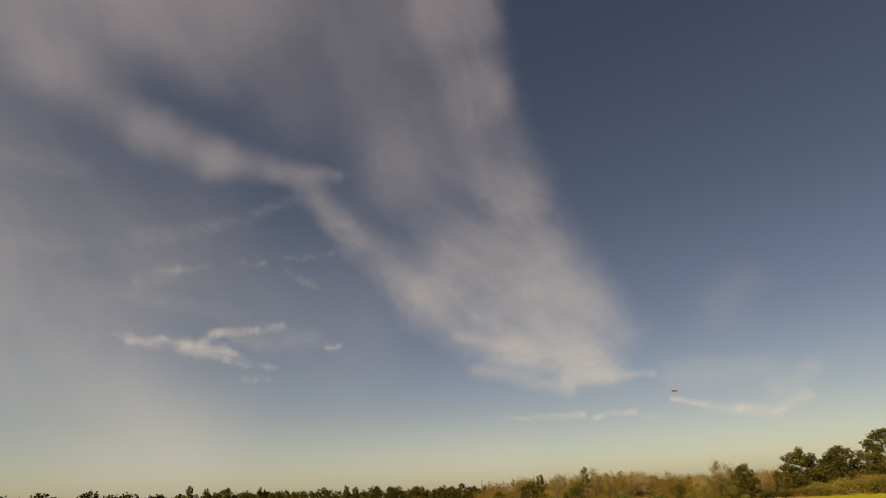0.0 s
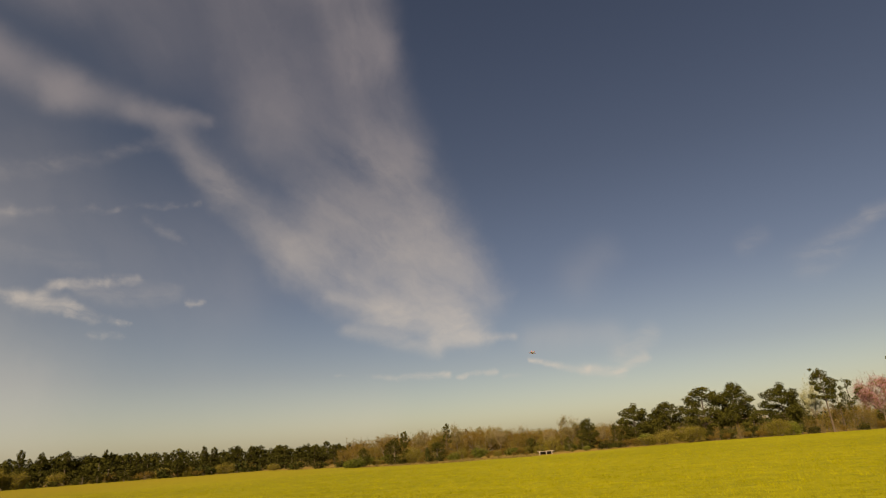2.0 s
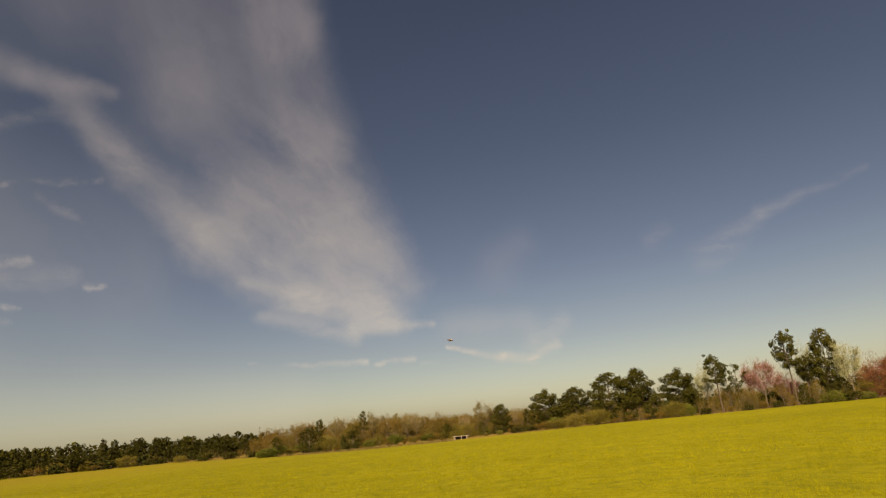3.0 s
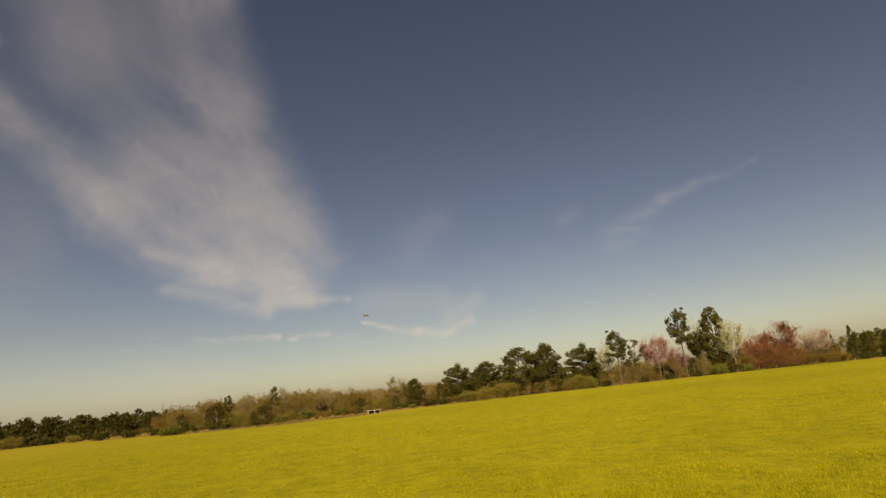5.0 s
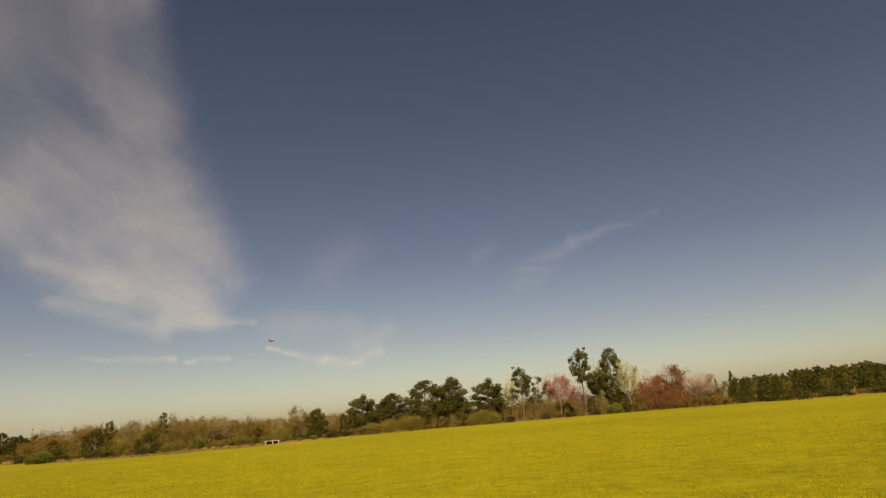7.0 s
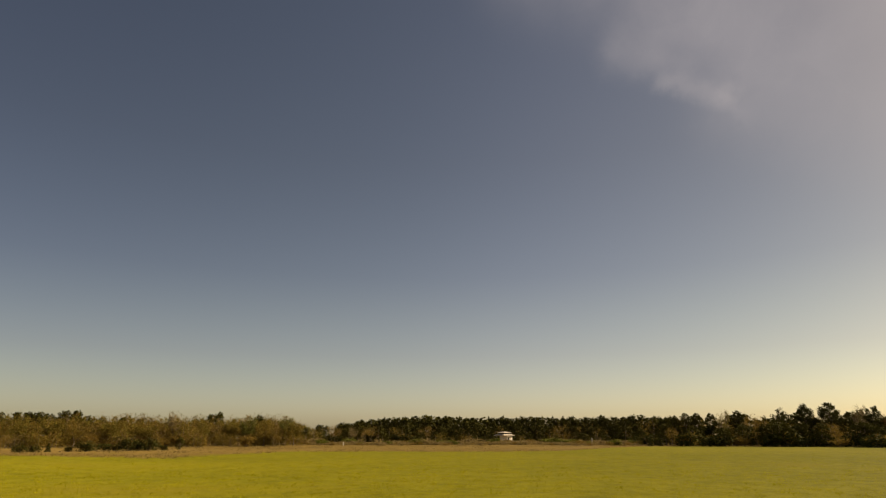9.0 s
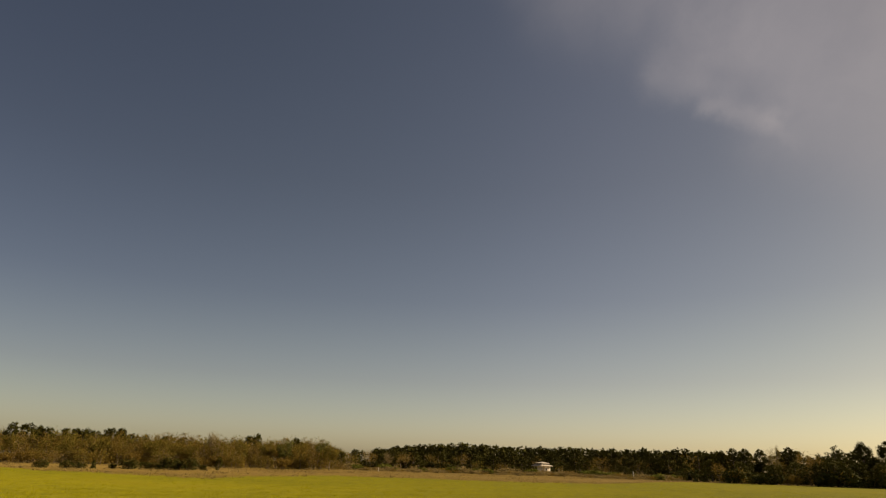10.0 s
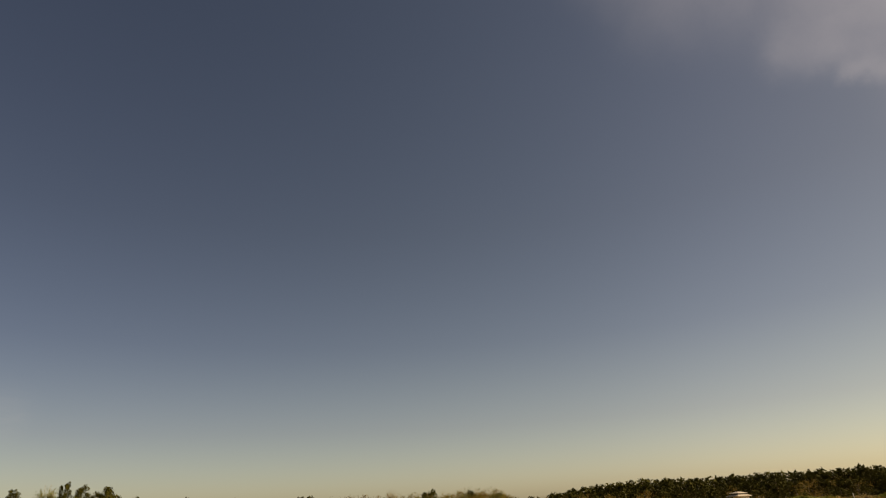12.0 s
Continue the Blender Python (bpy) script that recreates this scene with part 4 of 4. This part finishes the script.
stand("thicket", (-19.4, 114, 0.5, 0.6), (-21.2, 114, 0.6, 0.6), (-23, 115, 0.5, 0.6), (-27, 118, 0.7, 0.6))
stand("dark_bush", (-20.2, 115, 0.3, 1.1), (-22.1, 116, 0.5, 1.1), (-19, 116, 0.3, 1.1))
stand("budding_tree", (-119, 200, 1.1, 0.9))
stand("olive_tree", (5.3, 155, 1.95, 0.9), (-4.5, 140, 0.9, 1), (-38.4, 124, 1, 0.9), (-99, 152, 1.8, 1))
stand("yellow_bush", (7.4, 118, 0.78, 1.1), (-0.3, 112, -0.15, 1), (-4.1, 108, 0.05, 1), (-7, 106, -0.45, 1), (-5.6, 118, 0.5, 0.9), (-3.2, 118, 0.2, 0.8), (3, 118, 0.4, 0.9))
stand("lime_bush", (3.8, 110, 0, 1.1), (-8.3, 107, -0.35, 1.1), (-13.6, 112, 0.52, 0.9), (-25, 116, 0.6, 0.9), (-79.4, 168, 1.45, 0.8), (-36.2, 121, 0.4, 1.2), (-38.4, 122, 0, 1.2), (-62.5, 168, 0.6, 1.2),
      (-66, 165, 0.5, 1.3), (-71.5, 165, 0.5, 1.3), (-74.8, 166, 0.65, 1.2), (-77, 168, 0.6, 1.2))
stand("dark_bush", (9.6, 117, -0.25, 1.2), (8.6, 117, -0.2, 1.2), (5.8, 114, -0.25, 1.2), (4.9, 114, -0.2, 1.2), (12.3, 118, -0.3, 1.1))
stand("golden_bush", (52, 225, 1, 1), (50.3, 228, 1.1, 1.1), (48.6, 226, 1, 1.1), (47, 228, 1.2, 1), (45.6, 226, 1.1, 1.1), (44, 226, 1.15, 1), (42.6, 228, 1.2, 1.1), (41.3, 228, 1.25, 1),
      (40.3, 230, 1.4, 0.7), (38.9, 232, 1.1, 0.8), (36.4, 236, 0.8, 1), (33.9, 245, 0.5, 0.9), (27.1, 225, 0.55, 1), (24, 215, 0.6, 1.1), (20, 180, 0.2, 1.2), (10.9, 124, -0.1, 1))
stand("dark_bush", (37.9, 222, 0.2, 1.3), (36.6, 224, 0.1, 1.3), (35, 235, 0.15, 1.5), (32.6, 250, 0.2, 1.6), (31.2, 255, 0.15, 1.6), (29.2, 255, 0.2, 1.5), (28, 245, 0.2, 1.4), (26.4, 235, 0.1, 1.4),
      (22, 200, 0.3, 1.4), (18, 165, 0.3, 1.4), (16, 150, 0.1, 1.4), (14.2, 135, 0, 1.4), (12.6, 125, -0.2, 1.3), (-10, 108, 0, 1.2), (-11.2, 110, -0.1, 1.2), (-64.2, 170, 0.4, 1.6),
      (-67.8, 166, 0.5, 1.6))
stand("dark_bush", (-60, 162, 0.5, 1.5), (-61.3, 165, 0.5, 1.5), (-69.2, 165, 0.5, 1.5), (-70.4, 166, 0.4, 1.5), (-73, 166, 0.5, 1.5), (-76, 167, 0.4, 1.5), (-78.6, 168, 0.5, 1.5), (-81, 166, 0.6, 1.5),
      (-83, 160, 0.5, 1.5), (-96.2, 99, -0.5, 1.2), (-99.4, 100, -0.3, 1.2), (-103, 99, -0.4, 1.1), (-134.2, 190, -0.25, 1.3), (-129.5, 185, -0.2, 1.4))
stand("golden_bush", (31.4, 250, 0.7, 0.8), (29, 245, 0.6, 0.9))
stand("brown_bush", (-9.4, 108, -0.2, 1.2), (-11.9, 110, 0.1, 1.2), (-12.6, 111, 0.2, 1.1), (-18.9, 113, -0.1, 1.2), (-20.2, 114, 0, 1.2), (-21.6, 114, 0, 1.2), (-22.7, 114, 0.1, 1.2), (-28.6, 119, -0.1, 1),
      (-31, 121, 0.1, 1.1), (-33.2, 121, -0.2, 1), (-43.2, 125, 0.4, 1.2))
stand("olive_thicket", (-26.3, 119, 0.7, 0.7), (-29.3, 121, 1, 0.7), (-30.4, 121, 0.8, 0.8), (-34.8, 122, 0.9, 0.7), (-38.6, 124, 0.6, 0.8), (-44.9, 127, 0.7, 0.7))
stand("thicket", (-28.2, 121, 0.4, 0.7), (-31.8, 122, 0.3, 0.7), (-33, 123, 0.7, 0.6), (-43.8, 127, 0.9, 0.7))
stand("dark_bush", (-29.9, 119, -0.2, 1.1), (-32.1, 120, -0.1, 1.1), (-34.4, 120, -0.1, 1.1), (-26.6, 117, -0.1, 1), (-37.4, 121, 0.2, 1.1))
stand("brown_bush", (-44.4, 126, 0.5, 1.2), (-45.4, 127, 0.3, 1.2), (-41.6, 124, 0, 1.2), (-40.3, 124, 0, 1.2), (-1.8, 106, -0.45, 1.3), (-2.9, 105, -0.5, 1.3), (0.6, 106, -0.4, 1.2), (2.2, 110, -0.3, 1.2),
      (4.6, 108, -0.5, 1.2), (6.8, 110, -0.4, 1.2))
stand("red_bush", (-38.9, 125, 0.9, 1), (-40, 125, 1.1, 1), (-41, 125, 1, 1), (-42.2, 126, 1.1, 1))
stand("tan_bush", (10.9, 112, -0.65, 1.4), (9.9, 110, -0.72, 1.2), (2.1, 103, -0.72, 1.6), (1.2, 102, -0.75, 1.6), (0.2, 101, -0.8, 1.6), (-1, 101, -0.8, 1.5), (-2.2, 101, -0.85, 1.5), (6.5, 104, -0.8, 1.3),
      (8.2, 106, -0.8, 1.3), (40.6, 215, -0.05, 1.5), (41.8, 210, 0, 1.6), (36.2, 224, -0.05, 1.3), (30.2, 252, -0.1, 1.6), (26, 232, -0.15, 1.8), (-95.6, 97, -0.85, 1.1), (-90, 97, -0.8, 1.4))
stand("tan_bush", (-98.2, 96, -0.75, 0.8), (-100, 97, -0.8, 0.8), (-103.4, 95, -0.75, 0.6), (-126, 165, -0.2, 1.5), (-127.5, 168, -0.15, 1.6), (-130.6, 170, -0.2, 1.6), (-135.4, 168, -0.15, 1.6), (-137, 168, -0.1, 1.6),
      (-139, 165, -0.05, 1.7), (-140.6, 160, -0.1, 1.7), (-142, 155, -0.1, 1.7), (-143.4, 150, -0.2, 1.6), (-117, 155, -0.2, 1.5), (-119.4, 158, -0.25, 1.5), (-121.8, 160, -0.2, 1.6), (-124, 163, -0.2, 1.6))


# ---- grass ----
def build_grass():
    """Tufts of blades in the near field, thinning out with distance."""
    rng = np.random.default_rng(5)
    k = 90000
    r = 8.5 * (90 / 8.5) ** (rng.random(k) ** 1.6)
    az = np.radians(np.where(rng.random(k) < 0.76, 40 - 116 * rng.random(k), -76 - 98 * rng.random(k)))
    x, y = -np.sin(az) * r, np.cos(az) * r
    keep = np.array([noise.noise((a * 0.9, b * 0.9, 4.0)) + 0.9 * rng.random() > -0.15 for a, b in zip(x, y)])
    x, y, r = x[keep], y[keep], r[keep]
    z = np.array([lie(a, b) for a, b in zip(x, y)])
    n = 6
    c = np.repeat(np.stack([x, y, z], 1), n, 0)
    m = len(c)
    grow = np.repeat(np.clip(r / 16, 0.7, 2.5), n)
    base = c + np.stack([rng.normal(size=m) * 0.07 * grow, rng.normal(size=m) * 0.07 * grow, np.full(m, -0.01)], 1)
    a = rng.random(m) * 6.28
    lush = np.repeat(np.array([1.0 + 0.9 * noise.noise((p * 1.3, q * 1.3, 8.0)) for p, q in zip(x, y)]), n)
    tall = (0.022 + 0.032 * rng.random(m)) * np.clip(grow, 1, 1.5) * lush
    lean = rng.uniform(0.2, 1.0, m) * tall
    turn = a + rng.normal(size=m) * 0.9
    tip = base + np.stack([np.cos(turn) * lean, np.sin(turn) * lean, tall], 1)
    w = (0.0045 + 0.0045 * rng.random(m)) * np.clip(grow, 1, 2.2)
    side = np.stack([-np.sin(a) * w, np.cos(a) * w, 0 * a], 1)
    V = np.stack([base - side, base + side, tip], 1).reshape(-1, 3)
    me = mesh_from("grass", V, np.arange(m * 3).reshape(-1, 3), [M_GRASS])
    return tagged(new("grass", me), "tufted yellow-green meadow grass", "grass", kind="stuff")


build_grass()


def build_dry_margin():
    """Rank dry grass between the meadow and the trees."""
    rng = np.random.default_rng(9)
    k = 16000
    az = 62 - 232 * rng.random(k)
    r = np.array([field_edge(a) for a in az]) + rng.random(k) ** 1.3 * np.where((az < -84) & (az > -146), 75, 14) - 4
    open_side = ((az < -84) & (az > -146)) | ((az < 15) & (az > -4)) | (az > 24)
    az, r = az[open_side], r[open_side]
    a = np.radians(az)
    x, y = -np.sin(a) * r, np.cos(a) * r
    keep = np.array([noise.noise((p * 0.16, q * 0.16, 1.0)) + 0.5 * rng.random() > 0.28 for p, q in zip(x, y)])
    x, y = x[keep], y[keep]
    n = 7
    c = np.repeat(np.stack([x, y, [lie(p, q) for p, q in zip(x, y)]], 1), n, 0)
    m = len(c)
    base = c + np.stack([rng.normal(size=m) * 0.25, rng.normal(size=m) * 0.25, np.full(m, -0.02)], 1)
    b = rng.random(m) * 6.28
    tall = 0.10 + 0.28 * rng.random(m) ** 2
    tip = base + np.stack([np.cos(b) * tall * 0.9, np.sin(b) * tall * 0.9, tall], 1)
    side = np.stack([-np.sin(b), np.cos(b), 0 * b], 1) * 0.035
    V = np.stack([base - side, base + side, tip], 1).reshape(-1, 3)
    return tagged(new("dry_grass", mesh_from("dry_grass", V, np.arange(m * 3).reshape(-1, 3), [M_DRY])), "rank dry tan grass along the field margin", "grass", kind="stuff")


build_dry_margin()


# ---- model jet ----
def part(name, bm, mat, parent, label=""):
    me = bpy.data.meshes.new(name)
    bmesh.ops.recalc_face_normals(bm, faces=bm.faces[:])
    bm.to_mesh(me)
    bm.free()
    me.materials.append(mat)
    me.polygons.foreach_set("use_smooth", [len(p.vertices) == 4 and name in ("fuselage", "nose_cone", "canopy", "exhaust") for p in me.polygons])
    ob = new(name, me)
    ob.parent = parent
    if label:
        tagged(ob, label)
    return ob


def box(bm, x0, x1, y0, y1, z0, z1, bevel=0.0):
    made = bmesh.ops.create_cube(bm, size=1.0, matrix=Matrix.LocRotScale(((x0 + x1) / 2, (y0 + y1) / 2, (z0 + z1) / 2), None, (abs(x1 - x0), abs(y1 - y0), abs(z1 - z0))))
    if bevel:
        bmesh.ops.bevel(bm, geom=list({e for v in made["verts"] for e in v.link_edges}), offset=bevel, segments=1, affect="EDGES")


def loft(stations, sides=14):
    """A round body along x. stations: x, half width, half height, z of the middle."""
    bm = bmesh.new()
    rings = [[bm.verts.new((x, math.cos(6.2832 * s / sides) * w, z + math.sin(6.2832 * s / sides) * h)) for s in range(sides)] for x, w, h, z in stations]
    for a, b in zip(rings, rings[1:]):
        for s in range(sides):
            bm.faces.new((a[s], a[(s + 1) % sides], b[(s + 1) % sides], b[s]))
    bm.faces.new(rings[0])
    bm.faces.new(list(reversed(rings[-1])))
    return bm


def fin(points, thick, axis):
    """A thin bevelled plate with the given outline, in the xy plane (axis z) or the xz plane (axis y)."""
    bm = bmesh.new()
    cx = sum(p[0] for p in points) / len(points)
    cy = sum(p[1] for p in points) / len(points)

    def at(p, o, k):
        u, v = cx + (p[0] - cx) * k, cy + (p[1] - cy) * k
        return (u, v, o) if axis == "z" else (u, o, v)

    layers = [[bm.verts.new(at(p, o, k)) for p in points] for o, k in ((-thick, 0.93), (0, 1.0), (thick, 0.93))]
    n = len(points)
    for a, b in zip(layers, layers[1:]):
        for s in range(n):
            bm.faces.new((a[s], a[(s + 1) % n], b[(s + 1) % n], b[s]))
    bm.faces.new(layers[0])
    bm.faces.new(list(reversed(layers[-1])))
    return bm


def build_jet():
    white = plain("jet_white", (0.72, 0.68, 0.55), 0.4, 0.1)
    orange = plain("jet_orange", (0.75, 0.20, 0.04), 0.4, 0.1)
    red = plain("jet_red", (0.62, 0.05, 0.07), 0.35, 0.1)
    dark = plain("jet_dark", (0.03, 0.025, 0.02), 0.5, 0.2)
    cream = plain("jet_wing", (0.24, 0.14, 0.08), 0.45, 0.15)
    jet = tagged(new("model_jet"), "white and orange radio-controlled jet with red nose in flight", "model plane")
    part("fuselage", loft([(-0.62, 0.055, 0.055, 0), (-0.45, 0.075, 0.07, 0), (-0.2, 0.085, 0.08, 0), (0.1, 0.08, 0.075, 0), (0.3, 0.06, 0.06, 0.005), (0.46, 0.042, 0.04, 0), (0.55, 0.03, 0.028, -0.005)]), white, jet)
    part("nose_cone", loft([(0.551, 0.0295, 0.0275, -0.005), (0.61, 0.02, 0.019, -0.008), (0.66, 0.008, 0.008, -0.01), (0.672, 0.001, 0.001, -0.01)]), red, jet, "red pointed nose cone")
    part("canopy", loft([(0.08, 0.01, 0.01, 0.07), (0.16, 0.035, 0.05, 0.06), (0.28, 0.035, 0.05, 0.05), (0.40, 0.008, 0.01, 0.04)], 10), dark, jet, "smoky dark canopy")
    part("intake", loft([(-0.30, 0.06, 0.04, -0.075), (0.0, 0.055, 0.045, -0.085), (0.14, 0.05, 0.04, -0.085)], 12), dark, jet, "dark belly intake")
    part("exhaust", loft([(-0.70, 0.045, 0.045, 0), (-0.66, 0.052, 0.052, 0), (-0.621, 0.052, 0.052, 0)], 14), dark, jet, "dark exhaust nozzle")
    for s in (1, -1):
        part("wing", fin([(0.17, s * 0.07), (-0.14, s * 0.46), (-0.27, s * 0.46), (-0.30, s * 0.07)][::s], 0.012, "z"), cream, jet, "cream swept wing")
        part("wing_tip", fin([(-0.10, s * 0.463), (-0.10, s * 0.485), (-0.31, s * 0.485), (-0.31, s * 0.463)][::s], 0.014, "z"), orange, jet, "orange wing tip rail")
        part("tailplane", fin([(-0.42, s * 0.06), (-0.56, s * 0.27), (-0.68, s * 0.27), (-0.66, s * 0.06)][::s], 0.008, "z"), orange if s > 0 else cream, jet)
    part("tail_fin", fin([(-0.36, 0.06), (-0.56, 0.31), (-0.68, 0.31), (-0.62, 0.06)], 0.009, "y"), orange, jet, "orange upright tail fin")
    at = Vector((0, 0, EYE)) + way(-4.6, 8.3) * 84.0
    ahead = way(-17.5 - 90 - 55, 4)
    left = Vector((0, 0, 1)).cross(ahead).normalized()
    m = Matrix((ahead, left, ahead.cross(left))).transposed().to_4x4()
    jet.matrix_basis = Matrix.Translation(at) @ m @ pose(0, 0, 0, -14, 0, 0)
    return jet


build_jet()


# ---- field table ----
def build_table():
    wood = plain("weathered_wood", (0.34, 0.28, 0.21), 0.85, 0.35, 5.0)
    # near-black colour for the shade between the legs
    dim = plain("table_shade", (0.035, 0.026, 0.018), 0.9, 0.4, 5.0)
    d = way(-4.65) * 99
    t = tagged(new("field_table"), "weathered wooden work table at the field edge", "table")
    t.matrix_basis = pose(d.x, d.y, lie(d.x, d.y), 0, 0, -4.65)
    for i in range(5):
        bm = bmesh.new()
        box(bm, -1.3, 1.3, -0.40 + i * 0.165, -0.25 + i * 0.165, 0.48, 0.56, 0.006)
        part("plank", bm, wood, t)
    for x in (-0.95, 0.1, 0.95):
        for y in (-0.33, 0.33):
            bm = bmesh.new()
            box(bm, x - 0.07, x + 0.07, y - 0.06, y + 0.06, -0.1, 0.48, 0.006)
            part("leg", bm, wood, t)
    # added dark panel in place of the shade under the table top
    bm = bmesh.new()
    box(bm, -1.05, 1.05, 0.41, 0.45, 0.05, 0.47, 0.005)
    part("shade_panel", bm, dim, t, "dark panel standing in for the shade under the table")
    return t


build_table()


# ---- cabin ----
def build_cabin():
    wall = plain("cream_siding", (0.80, 0.75, 0.62), 0.7, 0.15, 2.0)
    roofm = plain("pale_roof", (0.42, 0.37, 0.29), 0.7, 0.3, 2.0)
    glass = plain("dark_pane", (0.03, 0.03, 0.035), 0.15, 0.1)
    d = way(-133.1) * 195
    c = tagged(new("cabin"), "small cream cabin with two-tiered pale roof among scrub", "house")
    c.matrix_basis = pose(d.x, d.y, lie(d.x, d.y), 0, 0, -88.0) @ Matrix.Diagonal((0.82, 0.82, 1.04, 1))
    bm = bmesh.new()
    box(bm, -0.6, 2.3, -2.0, 2.0, -0.1, 2.3, 0.02)
    part("wall", bm, wall, c)
    for x, y in ((-2.2, -1.9), (-2.2, 1.9)):
        bm = bmesh.new()
        box(bm, x - 0.07, x + 0.07, y - 0.07, y + 0.07, -0.1, 2.3, 0.01)
        part("porch_post", bm, roofm, c)

    def hip(x, y, z0, z1, k, eave):
        bm = bmesh.new()
        low = [bm.verts.new((sx * x, sy * y, z0)) for sx, sy in ((-1, -1), (1, -1), (1, 1), (-1, 1))]
        lip = [bm.verts.new((sx * x, sy * y, z0 + eave)) for sx, sy in ((-1, -1), (1, -1), (1, 1), (-1, 1))]
        top = [bm.verts.new((sx * x * k, sy * y * k, z1)) for sx, sy in ((-1, -1), (1, -1), (1, 1), (-1, 1))]
        for a, b in ((low, lip), (lip, top)):
            for s in range(4):
                bm.faces.new((a[s], a[(s + 1) % 4], b[(s + 1) % 4], b[s]))
        bm.faces.new(low[::-1])
        bm.faces.new(top)
        return bm

    part("roof", hip(3.0, 2.7, 2.3, 2.75, 0.62, 0.14), roofm, c)
    bm = bmesh.new()
    box(bm, -1.7, 1.7, -1.5, 1.5, 2.752, 3.05, 0.01)
    part("clerestory", bm, glass, c, "dark band of clerestory windows")
    part("upper_roof", hip(2.1, 1.9, 3.05, 3.5, 0.2, 0.10), roofm, c)
    for x in (-0.3,):
        bm = bmesh.new()
        box(bm, x, x + 0.9, -2.03, -2.003, 0.9, 1.8, 0.004)
        w = part("window", bm, glass, c, "dark window")
        bm = bmesh.new()
        box(bm, x - 0.06, x + 0.96, -2.06, -2.031, 0.82, 0.88, 0.004)
        part("sill", bm, wall, w)
    bm = bmesh.new()
    box(bm, 1.3, 2.0, -2.03, -2.003, 0.0, 2.0, 0.004)
    part("door", bm, wall, c)
    return c


build_cabin()


# ---- small markers ----
def build_marker(az, dist, tall):
    d = way(az) * dist
    p = tagged(new("marker_post"), "white marker post in dry grass", "post", "white marker posts")
    p.matrix_basis = pose(d.x, d.y, lie(d.x, d.y))
    bm = bmesh.new()
    bmesh.ops.create_cone(bm, cap_ends=True, segments=8, radius1=0.07, radius2=0.06, depth=tall + 0.2, matrix=Matrix.Translation((0, 0, tall / 2 - 0.1)))
    part("pole", bm, M_WHITE, p)
    bm = bmesh.new()
    bmesh.ops.create_cone(bm, cap_ends=True, segments=8, radius1=0.075, radius2=0.02, depth=0.08, matrix=Matrix.Translation((0, 0, tall + 0.042)))
    part("cap", bm, M_WHITE, p)


M_WHITE = plain("post_white", (0.75, 0.72, 0.62), 0.6, 0.2)
for az, dist, tall in ((-118.2, 150, 0.8), (-141.0, 150, 1.6), (-158.0, 126, 1.0)):
    build_marker(az, dist, tall)
